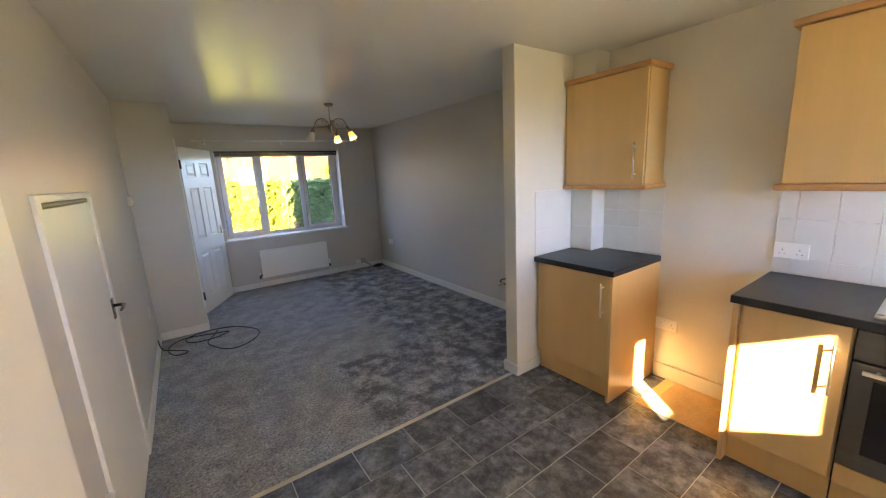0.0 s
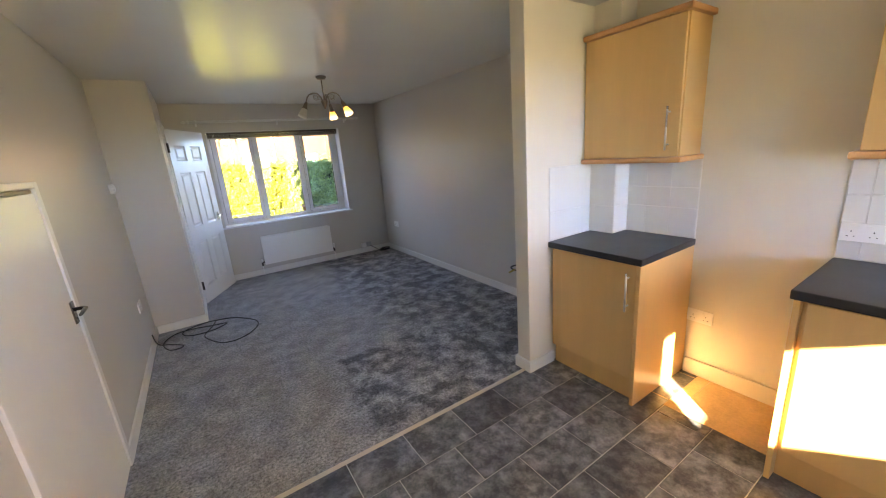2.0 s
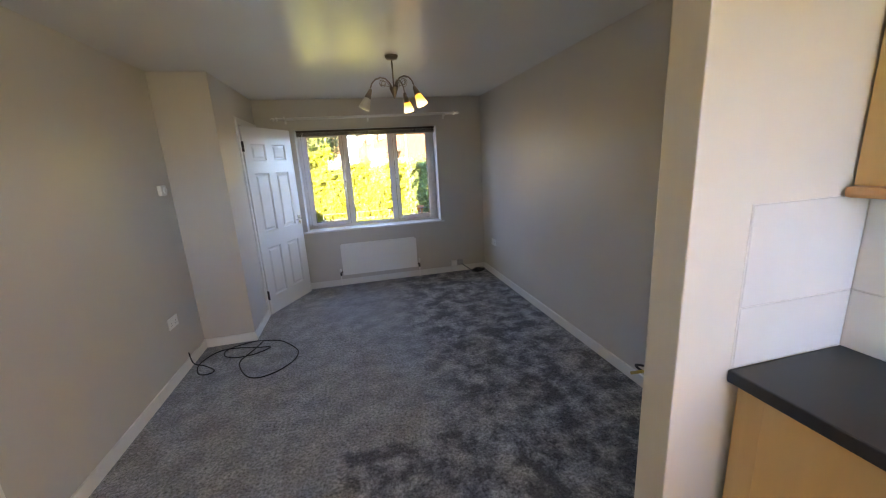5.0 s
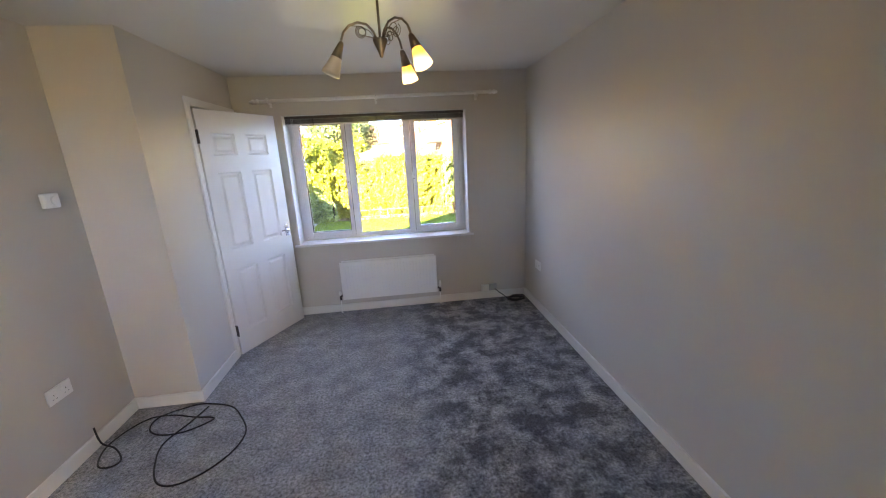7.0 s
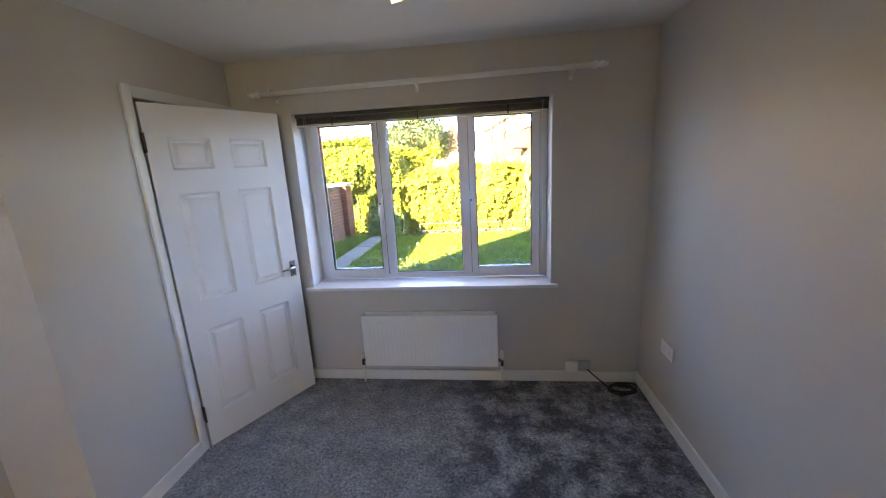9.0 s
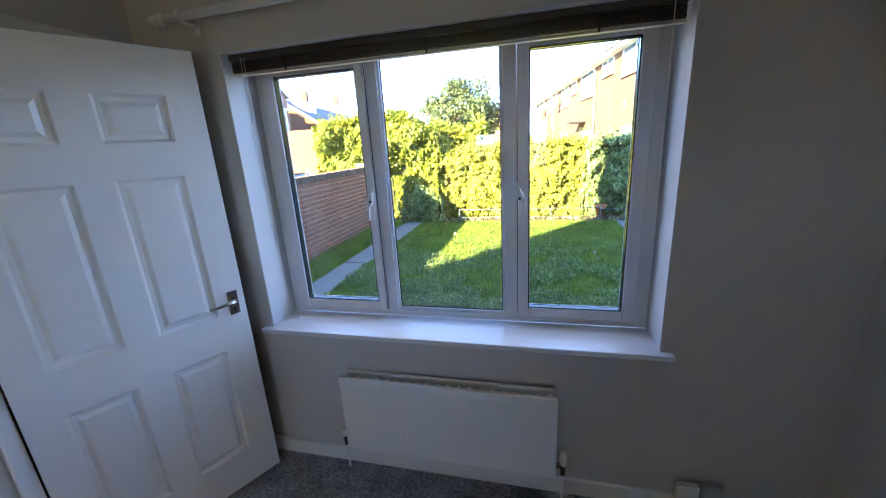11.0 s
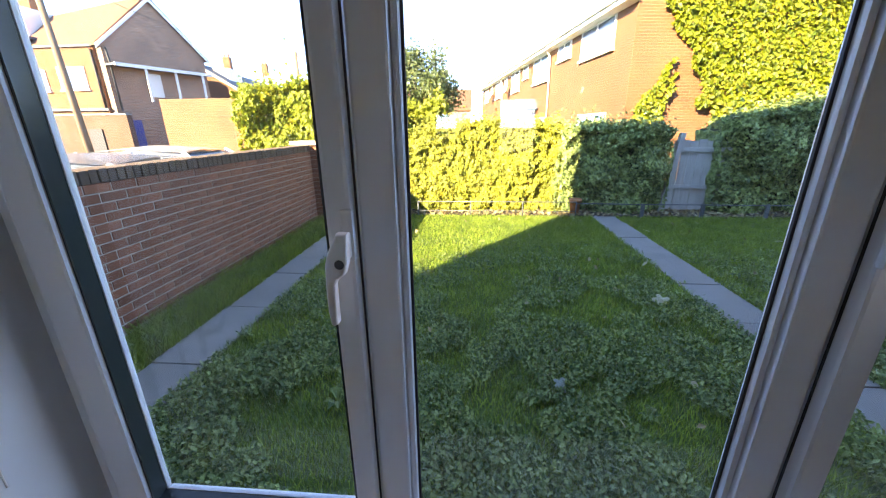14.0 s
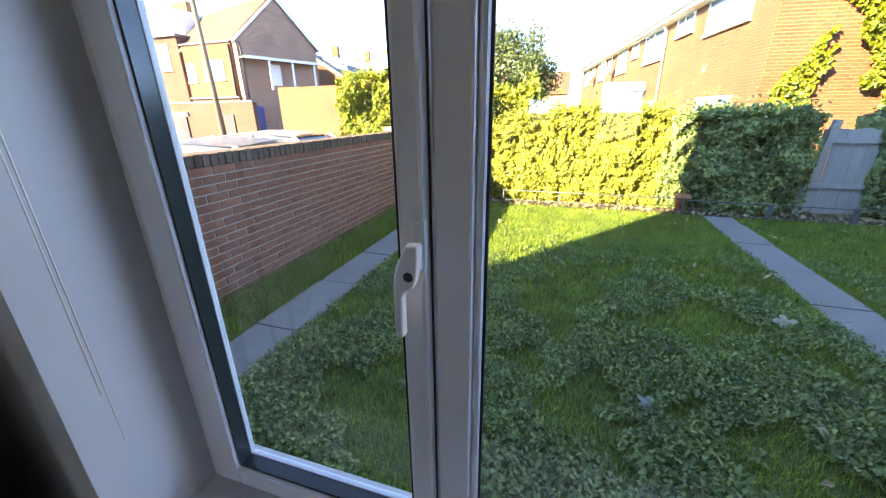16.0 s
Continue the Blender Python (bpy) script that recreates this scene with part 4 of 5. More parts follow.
def cable(name, label, pts, r=0.0048):
    """A cable along smooth curves through the points."""
    P = [Vector(p) for p in pts]
    path = []
    for i in range(len(P) - 1):
        p0, p1, p2, p3 = P[max(i - 1, 0)], P[i], P[i + 1], P[min(i + 2, len(P) - 1)]
        for k in range(8):
            t = k / 8
            path.append(0.5 * ((2 * p1) + (p2 - p0) * t + (2 * p0 - 5 * p1 + 4 * p2 - p3) * t * t + (3 * p1 - p0 - 3 * p2 + p3) * t ** 3))
    path.append(P[-1])
    return solid(name, tube(bmesh.new(), path, r, 8), RUBBER, label, "cable")


F = 0.005
cable("aerial_cable", "black aerial cable looped on the carpet by the nib wall", [
    (XL + 0.012, 4.16, 0.13), (-0.48, 4.15, 0.03), (-0.39, 4.12, F), (-0.29, 4.02, F), (-0.31, 3.97, F), (-0.39, 3.99, F), (-0.44, 4.12, F + 0.007), (-0.42, 4.27, F), (-0.34, 4.37, F),
    (-0.20, 4.375, F), (-0.05, 4.33, F), (0.07, 4.305, F), (0.075, 4.27, F), (-0.04, 4.195, F), (-0.18, 4.19, F), (-0.28, 4.255, F), (-0.28, 4.36, F + 0.007), (-0.12, 4.46, F), (0.0, 4.455, F),
    (0.15, 4.40, F), (0.255, 4.285, F), (0.345, 4.13, F), (0.335, 3.98, F), (0.25, 3.85, F), (0.13, 3.78, F), (0.02, 3.81, F), (-0.07, 3.95, F), (-0.115, 4.11, F), (-0.045, 4.27, F + 0.008), (-0.003, 4.42, F + 0.008)])
coil = [(2.36, 5.868, 0.11), (2.41, 5.84, 0.07), (2.48, 5.80, 0.02), (2.50, 5.76, F)]
for i in range(30):
    a = i * 0.72
    coil.append((2.575 + (0.085 + 0.012 * math.sin(i * 1.7)) * math.cos(a), 5.765 + (0.055 + 0.01 * math.cos(i * 2.1)) * math.sin(a), F + 0.0012 * i))
cable("coiled_cable", "black cable coiled on the carpet in the corner", coil)
cable("wall_cable", "black cable ends sticking out behind the stub wall", [(2.24, 1.8155, 0.64), (2.22, 1.95, 0.645), (2.20, 2.12, 0.61), (2.185, 2.24, 0.575), (2.20, 2.29, 0.54), (2.22, 2.24, 0.52)], 0.006)
pl = solid("cable_plug", tube(bmesh.new(), [(2.205, 2.25, 0.535), (2.185, 2.30, 0.50)], 0.008, 10), mat("yellow_plug", (0.40, 0.30, 0.05), 0.5), "yellow plug on the loose cable end", "plug")

# ---- garden ----
rng = np.random.default_rng(7)
bm = bmesh.new()
box(bm, -400, 400, 6.2, 900, G - 0.5, G)
box(bm, -400, 400, -400, -1.73, G - 0.5, G)
box(bm, -400, -2.08, -1.73, 6.2, G - 0.5, G)
box(bm, 14.0, 400, -1.73, 6.2, G - 0.5, G)
solid("ground", bm, SOIL, "lawn and earth round the house", kind="structure")
setting("pavement_yard", [(-60, -1.97, 6.3, 60, G, G + 0.006)], TARMAC, label="tarmac yard behind the garden wall")
setting("bed_far", [(-1.4, 12, 12.62, 13.6, G, G + 0.012)], BED, label="dark soil strip with fallen leaves under the hedge")


def stuff_mesh(name, verts, faces, material, label, category="", parent=None):
    me = bpy.data.meshes.new(name)
    me.from_pydata(verts, [], faces)
    me.materials.append(material)
    ob = new(name, me)
    ob.parent = parent
    return tagged(ob, label, category, "", "stuff")


def blades(n, x0, x1, y0, y1, h0, h1, w):
    """Grass blades: one bent strip of three triangles each."""
    x, y = rng.uniform(x0, x1, n), rng.uniform(y0, y1, n)
    a, h = rng.uniform(0, 2 * np.pi, n), rng.uniform(h0, h1, n)
    lean = rng.uniform(0.2, 0.9, n) * h
    b = rng.uniform(0, 2 * np.pi, n)
    dx, dy = np.cos(a) * w / 2, np.sin(a) * w / 2
    lx, ly = np.cos(b) * lean, np.sin(b) * lean
    z = np.full(n, G)
    V = np.stack([np.stack([x - dx, y - dy, z], 1), np.stack([x + dx, y + dy, z], 1), np.stack([x + lx * 0.35 - dx * 0.8, y + ly * 0.35 - dy * 0.8, z + h * 0.6], 1),
                  np.stack([x + lx * 0.35 + dx * 0.8, y + ly * 0.35 + dy * 0.8, z + h * 0.6], 1), np.stack([x + lx, y + ly, z + h * 0.95], 1)], 1).reshape(-1, 3)
    i = np.arange(n)[:, None] * 5
    return V, np.concatenate([i + np.array([[0, 1, 3]]), i + np.array([[0, 3, 2]]), i + np.array([[2, 3, 4]])])


def off_paths(V, F, per):
    """Drops the plants that would grow through the slabs."""
    c = V.reshape(-1, per, 3)[:, 0]
    keep = ~(((c[:, 0] > -1.27) & (c[:, 0] < -0.88)) | ((c[:, 0] > 3.27) & (c[:, 0] < 3.68)) | (c[:, 1] > 12.6))
    idx = np.where(keep)[0]
    new_id = -np.ones(len(c), int)
    new_id[idx] = np.arange(len(idx))
    V2 = V.reshape(-1, per, 3)[idx].reshape(-1, 3)
    own = F[:, 0] // per
    F2 = F[keep[own]]
    F2 = F2 - (F2 // per) * per + new_id[F2 // per] * per
    return V2.tolist(), F2.tolist()


for n, area, hh, w in ((90000, (-1.75, 5.0, 6.25, 9.2), (0.03, 0.075), 0.006), (120000, (-1.75, 8.5, 9.2, 12.6), (0.03, 0.065), 0.009), (9000, (-1.74, -1.3, 6.3, 12.2), (0.08, 0.22), 0.008)):
    V, Fc = blades(n, *area, *hh, w)
    stuff_mesh("grass", *off_paths(V, Fc, 5), BLADE, "rough green lawn grass", "grass")


def discs(n, x, y, z, size, tilt=0.5, square=False):
    """Small flat leaves: a folded four-sided leaf each."""
    a = rng.uniform(0, 2 * np.pi, n)
    s = rng.uniform(0.6, 1.2, n) * size
    tx, ty = rng.normal(0, tilt, n), rng.normal(0, tilt, n)
    k = np.array([(0, -1.0), (0.75, 0.0), (0, 1.0), (-0.75, 0.0)])
    px = np.cos(a)[:, None] * k[None, :, 0] - np.sin(a)[:, None] * k[None, :, 1]
    py = np.sin(a)[:, None] * k[None, :, 0] + np.cos(a)[:, None] * k[None, :, 1]
    px, py = px * s[:, None], py * s[:, None]
    pz = px * tx[:, None] + py * ty[:, None] + np.array([0.0, 0.25, 0.0, 0.25])[None] * s[:, None]
    V = np.stack([x[:, None] + px, y[:, None] + py, z[:, None] + pz], 2).reshape(-1, 3)
    i = np.arange(n)[:, None] * 4
    return V, np.concatenate([i + np.array([[0, 1, 2]]), i + np.array([[0, 2, 3]])])


n = 80000
cx, cy = rng.uniform(-0.85, 5, n), 6.3 + rng.beta(1.1, 2.3, n) * 4.8
keep = np.array([noise.noise((px * 1.3, py * 1.3, 3.0)) + 0.5 * noise.noise((px * 4.0, py * 4.0, 8.0)) > -0.16 for px, py in zip(cx, cy)])
cx, cy = cx[keep], cy[keep]
V, Fc = discs(len(cx), cx, cy, G + rng.uniform(0.025, 0.085, len(cx)), 0.0145, 0.65)
stuff_mesh("clover", *off_paths(V, Fc, 4), CLOVER, "low clover and weeds in the lawn", "weeds")
n = 220
cx, cy = rng.uniform(-0.8, 8.5, n), rng.uniform(6.6, 12.6, n)
V, Fc = discs(n, cx, cy, np.full(n, G + 0.06), 0.028)
stuff_mesh("fallen_leaves", *off_paths(V, Fc, 4), DRY, "pale dry leaves on the lawn", "leaves")
n = 2600
V, Fc = discs(n, rng.uniform(-1.3, 11, n), rng.uniform(12.62, 13.5, n), np.full(n, G + 0.03), 0.04)
stuff_mesh("leaf_litter", V.tolist(), Fc.tolist(), DRY, "brown leaf litter under the hedge", "leaves")

# large pale leaves that have blown onto the lawn
def maple_leaf(x, y, s, turn, m, label):
    bm = bmesh.new()
    c = bm.verts.new((0, 0, 0.012))
    rim = []
    for i in range(20):
        a = 2 * math.pi * i / 20
        k = s * (0.55 + 0.45 * abs(math.cos(2.5 * a)) ** 0.8) * (1.0 if math.sin(a) > -0.8 else 0.55)
        rim.append(bm.verts.new((k * math.cos(a), k * math.sin(a), 0.006 * math.sin(a * 3 + x))))
    for i in range(20):
        bm.faces.new((c, rim[i], rim[(i + 1) % 20]))
    bmesh.ops.solidify(bm, geom=bm.faces[:], thickness=0.0012)
    ob = solid("fallen_leaf", bm, m, label, "leaf", "large leaves on the lawn")
    ob.matrix_basis = pose(x, y, G + 0.075, 18, -10, turn)


PALE_LEAF = mat("pale_dry_leaf", (0.56, 0.55, 0.40), 0.7, var=0.12, scale=40, bump=0.3, bscale=120)
GREY_LEAF = mat("grey_green_leaf", (0.30, 0.37, 0.34), 0.7, var=0.12, scale=40, bump=0.3, bscale=120)
maple_leaf(2.83, 8.90, 0.085, 20, PALE_LEAF, "pale cream dry leaf lying on the lawn")
maple_leaf(1.63, 7.62, 0.06, 70, GREY_LEAF, "grey-green fallen leaf lying on the lawn")
maple_leaf(3.75, 11.4, 0.06, 140, PALE_LEAF, "pale cream dry leaf beside the slab path")
maple_leaf(5.3, 10.9, 0.07, 200, PALE_LEAF, "pale cream dry leaf on the far lawn")

# broad-leaved weeds along the wall and near the window
def weed(x, y, s):
    w = thing("weed", "broad-leaved green weed in the grass", "plant", "weeds in the lawn", at=(x, y, G))
    bm = bmesh.new()
    for i in range(9):
        a, r, h = i * 2.4 + x, s * (0.5 + 0.5 * ((i * 7) % 5) / 4), s * (0.5 + 0.4 * ((i * 3) % 4) / 3)
        c, q = math.cos(a), math.sin(a)
        m0, m1, m2 = Vector((0, 0, 0.01)), Vector((c * r * 0.55, q * r * 0.55, h)), Vector((c * r, q * r, h * 0.75))
        sd = Vector((-q, c, 0)) * r * 0.22
        v = [bm.verts.new(p) for p in (m0, m1 - sd, m1 + sd + Vector((0, 0, 0.004)), m2, m1 + Vector((0, 0, -0.01)))]
        for f in ((0, 1, 4), (0, 4, 2), (1, 3, 4), (4, 3, 2)):
            bm.faces.new([v[k] for k in f])
    part("leaves", bm, CLOVER, w)


for i in range(26):
    weed(-1.62 + 0.22 * rng.random(), 6.7 + i * 0.21, 0.10 + 0.07 * rng.random())
for i in range(30):
    weed(-0.6 + 4.2 * rng.random(), 6.6 + 2.8 * rng.random() ** 1.4, 0.07 + 0.05 * rng.random())


# ---- slab paths ----
def slabs(name, x0, x1, joints, label):
    p = thing(name, label, "path", kind="structure")
    for i, (a, b) in enumerate(zip(joints, joints[1:])):
        bm = bmesh.new()
        box(bm, x0 + 0.006 * math.sin(i * 2.1), x1 + 0.006 * math.sin(i * 1.3), a + 0.006, b - 0.006, G - 0.03, G + 0.022 + 0.004 * math.sin(i * 3.3), bevel=0.006)
        part("slab", bm, SLAB, p)


slabs("path_west", -1.29, -0.86, [6.4 + 0.0, 6.85, 7.74, 8.64, 9.5, 10.4, 11.3, 12.2, 12.6], "narrow grey concrete slab path beside the brick wall")
slabs("path_east", 3.25, 3.70, [6.4, 6.95, 7.80, 8.61, 9.44, 10.28, 11.2, 12.1, 12.6], "narrow grey concrete slab path across the lawn")
slabs("path_corner", 6.6, 8.2, [11.4, 11.75], "pale slab path in the far corner of the lawn")

# ---- brick garden wall ----
GX0, GX1, GY0, GY1, GZ = -1.97, -1.752, 6.25, 11.95, 1.15
gw = thing("garden_wall", "red brick garden wall with a weathered brick coping", "wall", kind="structure")
part("mortar", bx(GX0 + 0.006, GX1 - 0.006, GY0, GY1, G, GZ - 0.004), MORTAR, gw, "grey mortar joints")


def brick_mesh(w, l, h, m, name="brick", b=0.004):
    me = bpy.data.meshes.new(name)
    bm = bmesh.new()
    box(bm, 0, w, 0, l, 0, h, bevel=b, seg=1)
    bm.to_mesh(me)
    bm.free()
    me.materials.append(m)
    return me


full, half, cope = brick_mesh(0.06, 0.215, 0.065, BRICK), brick_mesh(0.06, 0.1025, 0.065, BRICK), brick_mesh(0.222, 0.065, 0.103, COPING)
courses = int((GZ - G) / 0.075)
placed, rest = 0, bmesh.new()
for k in range(courses):
    z = GZ - 0.075 * (k + 1) + 0.008
    y = GY0 - (0.1125 if k % 2 else 0.0)
    while y < GY1 - 0.05:
        a, b = max(y, GY0), min(y + 0.215, GY1)
        if b - a > 0.05:
            jig = 0.0025 * math.sin(k * 5.1 + y * 37.0)
            if placed < 300 and 7.6 < a and k < 15 and b - a > 0.21:
                ob = new("brick", full)
                ob.parent = gw
                ob.matrix_basis = pose(GX1 - 0.06 + jig, a, z)
                placed += 1
            else:
                box(rest, GX1 - 0.06 + jig, GX1 + jig, a, b, z, z + 0.065)
        y += 0.225
tagged(part("further_bricks", rest, BRICK_ISL, gw), kind="stuff")
y = GY0
i = 0
while y < GY1 - 0.07:
    ob = new("coping_brick", cope)
    ob.parent = gw
    ob.matrix_basis = pose(GX0 - 0.004 + 0.003 * math.sin(i * 2.7), y, GZ + 0.001, 0, 0.6 * math.sin(i * 1.9), 0)
    y += 0.075
    i += 1
pier = thing("wall_pier", "brick pier with a flat stone cap at the end of the garden wall", "pier", kind="structure")
part("core", bx(-2.02, -1.64, 11.96, 12.30, G, 1.25), MORTAR, pier)
bm = bmesh.new()
for k in range(18):
    z = G + 0.075 * k + 0.006
    for j in range(2):
        off = 0.0 if k % 2 else 0.1
        box(bm, -2.03 + (0.0 if j == 0 else 0.16 + off), -2.03 + 0.15 + off if j == 0 else -1.625, 11.945, 12.0, z, z + 0.065)
        box(bm, -1.68, -1.622, 12.002 + (0.0 if j == 0 else 0.11 + off), 12.002 + 0.10 + off if j == 0 else 12.31, z, z + 0.065)
part("bricks", bm, BRICK_ISL, pier)
part("cap", bx(-2.08, -1.58, 11.90, 12.36, 1.252, 1.32, bevel=0.012), mat("pale_stone_cap", (0.38, 0.33, 0.25), 0.9, var=0.2, bump=0.4), pier, "pale stone cap")


# ---- hedges, ivy and tree ----
def leaf_cloud(P, N, size, spread=0.7):
    """Leaves of two folded halves at the points P, facing roughly along N."""
    n = len(P)
    D = N + rng.normal(0, spread, (n, 3))
    D /= np.linalg.norm(D, axis=1)[:, None]
    R = rng.normal(0, 1, (n, 3)) + np.array([0, 0, -1.2])
    U = R - D * np.sum(R * D, axis=1)[:, None]
    U /= np.linalg.norm(U, axis=1)[:, None] + 1e-9
    W = np.cross(D, U)
    s = (size * rng.uniform(0.55, 1.25, n))[:, None]
    base, tip = P - U * s * 0.5, P + U * s * 0.6
    l, r = P + W * s * 0.42 + D * s * 0.14, P - W * s * 0.42 + D * s * 0.14
    V = np.stack([base, l, tip, r], 1).reshape(-1, 3)
    i = np.arange(n)[:, None] * 4
    return V, np.concatenate([i + np.array([[0, 1, 2]]), i + np.array([[0, 2, 3]])])


def lumps(x, z, s, k):
    """A rolling outline: smooth noise over the hedge's face."""
    return np.array([noise.noise((a * s, b * s, k)) for a, b in zip(x, z)])


def hedge(name, label, x0, x1, y0, depth, top, n, size, m, category="hedge", seed=0.0, z0=None, bulge=0.22, frac_top=0.3, sides=True):
    """A hedge along x whose face looks towards -y; top is its height as a function of x."""
    z0 = G if z0 is None else z0
    h = thing(name, label, category, at=((x0 + x1) / 2, y0 + depth / 2, z0))
    o = np.array([(x0 + x1) / 2, y0 + depth / 2, z0])
    nf = int(n * (1 - frac_top))
    x = rng.uniform(x0, x1, nf)
    t = np.array([top(v) for v in x])
    z = z0 + (t - z0) * rng.uniform(0, 1, nf) ** 0.9
    y = y0 + bulge * lumps(x, z, 1.4, seed) + 0.13 * lumps(x, z, 4.5, seed + 3) + 0.09 * lumps(x, z, 11.0, seed + 5) + rng.exponential(0.065, nf) + 0.35 * np.clip((z - t + 0.25) / 0.25, 0, 1) ** 2 * 0.5
    N = np.stack([np.zeros(nf), -np.ones(nf), np.full(nf, 0.45)], 1)
    nt = n - nf
    x2 = rng.uniform(x0, x1, nt)
    y2 = y0 + rng.uniform(0.02, depth, nt)
    z2 = np.array([top(v) for v in x2]) + 0.10 * lumps(x2, y2, 2.2, seed + 7) + 0.07 * lumps(x2, y2, 8.0, seed + 9) + rng.exponential(0.03, nt) * rng.choice([1, 1, 2.5], nt) - 0.06
    N2 = np.stack([np.zeros(nt), np.full(nt, -0.4), np.ones(nt)], 1)
    P, NN = np.concatenate([np.stack([x, y, z], 1), np.stack([x2, y2, z2], 1)]), np.concatenate([N, N2])
    if sides:
        ns = n // 12
        for xs, sg in ((x0, -1), (x1, 1)):
            zz = z0 + (top(xs) - z0) * rng.uniform(0, 1, ns)
            yy = y0 + rng.uniform(0, depth, ns)
            P = np.concatenate([P, np.stack([xs + sg * (0.05 + 0.1 * lumps(yy, zz, 2.0, seed)), yy, zz], 1)])
            NN = np.concatenate([NN, np.tile([sg, -0.3, 0.3], (ns, 1))])
    V, Fc = leaf_cloud(P - o, NN, size)
    f = stuff_mesh("foliage", V.tolist(), Fc.tolist(), m, "", parent=h)
    # solid dark boxes behind the leaves paint the shade in the gaps
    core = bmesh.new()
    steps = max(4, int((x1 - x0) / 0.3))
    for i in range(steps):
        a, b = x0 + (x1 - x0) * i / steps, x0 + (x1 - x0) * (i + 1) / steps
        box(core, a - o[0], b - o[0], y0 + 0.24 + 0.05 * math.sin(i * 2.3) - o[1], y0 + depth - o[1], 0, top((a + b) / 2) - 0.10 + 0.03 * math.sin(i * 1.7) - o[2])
    part("shade_core", core, CORE_SHADE, h, "dark solid core that stands in for the shade inside the leaves")
    return h


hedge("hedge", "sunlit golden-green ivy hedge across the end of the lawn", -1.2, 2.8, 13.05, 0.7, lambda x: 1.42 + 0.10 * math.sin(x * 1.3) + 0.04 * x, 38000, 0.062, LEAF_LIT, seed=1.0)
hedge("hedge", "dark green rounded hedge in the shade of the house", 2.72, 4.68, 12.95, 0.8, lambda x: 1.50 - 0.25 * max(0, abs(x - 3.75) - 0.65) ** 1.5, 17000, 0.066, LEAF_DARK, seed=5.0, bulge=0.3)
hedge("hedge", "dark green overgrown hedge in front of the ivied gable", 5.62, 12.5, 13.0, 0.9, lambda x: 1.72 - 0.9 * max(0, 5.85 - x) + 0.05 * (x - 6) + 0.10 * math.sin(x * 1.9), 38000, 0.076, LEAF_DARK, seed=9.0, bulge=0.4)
hedge("shrub", "tall green ivy-grown shrub behind the wall pier", -3.6, -0.55, 13.0, 1.2, lambda x: 2.45 - 0.28 * abs(x + 2.4) ** 1.2 + 0.12 * math.sin(x * 3.1), 24000, 0.085, LEAF_SHRUB, "shrub", seed=13.0, bulge=0.45)
hedge("shrub", "tall green shrubs behind the end hedge", -1.9, 0.3, 14.6, 1.2, lambda x: 2.05 - 0.3 * (x + 0.6) ** 2 * 0.3 + 0.1 * math.sin(x * 4), 12000, 0.10, LEAF_SHRUB, "shrub", seed=17.0, bulge=0.4)
hedge("shrub", "small dark bush at the foot of the end hedge", -1.35, -0.5, 12.55, 0.5, lambda x: 0.62 - 0.5 * abs(x + 0.9), 3500, 0.06, LEAF_DARK, "shrub", seed=21.0, bulge=0.12)


def make_tree(at, height, radius, n, label):
    t = thing("tree", label, "tree", at=at)
    bm = tube(bmesh.new(), [(0, 0, 0), (0.03, 0, height * 0.3), (0.0, 0.05, height * 0.6), (0.05, 0, height * 0.85)], [0.10, 0.08, 0.05, 0.02], 10)
    part("trunk", bm, BARK, t)
    tips = []
    for i in range(14):
        a, z = i * 2.4, height * (0.45 + 0.4 * (i % 7) / 7)
        e = Vector((math.cos(a) * radius * 0.75, math.sin(a) * radius * 0.75, z + radius * (0.15 + 0.4 * ((i * 5) % 7) / 7)))
        part("limb", tube(bmesh.new(), [(0.02, 0.02, z), e * 0.5 + Vector((0, 0, z * 0.5 + 0.05)), e], [0.03, 0.02, 0.008], 6), BARK, t)
        tips.append(e)
    c = Vector((0, 0, height - radius * 0.95))
    P, N = [], []
    for k in range(150):
        d = Vector(rng.normal(0, 1, 3)).normalized()
        r = radius * (0.55 + 0.45 * rng.random()) * (1 + 0.22 * noise.noise(d * 2.2))
        ctr = c + Vector((d.x * r, d.y * r, d.z * r * 0.85))
        m = n // 150
        P.append(np.array(ctr) + rng.normal(0, radius * 0.11, (m, 3)))
        N.append(np.tile(np.array(d) + np.array([0, 0, 0.4]), (m, 1)))
    V, Fc = leaf_cloud(np.concatenate(P), np.concatenate(N), 0.085, 0.8)
    stuff_mesh("crown", V.tolist(), Fc.tolist(), LEAF_TREE, "", parent=t)
    return t


make_tree((-0.75, 17.6, G), 3.95, 1.32, 15000, "round-headed green tree behind the hedge")


# ---- fence, rail, chairs ----
fn = thing("wooden_fence", "leaning weathered grey board fence between the hedges", "fence", at=(5.25, 13.2, G))
for i in range(7):
    x = -0.42 + i * 0.15
    bm = bx(x, x + 0.143, -0.006 * (i % 2), 0.016 - 0.006 * (i % 2), 0.03, 1.36 + 0.03 * math.sin(i * 3.0), bevel=0.003)
    part("board", bm, FENCE, fn)
for z in (0.45, 1.15):
    part("rail", bx(-0.45, 0.65, -0.05, -0.0125, z, z + 0.075, bevel=0.004), FENCE, fn)
bm = bx(-0.09, 0.0, -0.12, -0.03, 0, 1.5, bevel=0.005)
bmesh.ops.rotate(bm, cent=(0, 0, 0), matrix=Matrix.Rotation(radians(7), 3, "Y"), verts=bm.verts[:])
bmesh.ops.translate(bm, vec=(-0.47, 0, 0), verts=bm.verts[:])
part("post", bm, FENCE, fn, "leaning grey fence post")

rl = thing("low_rail", "low grey iron rail on short posts before the hedge", "rail", at=(0, 12.55, G))
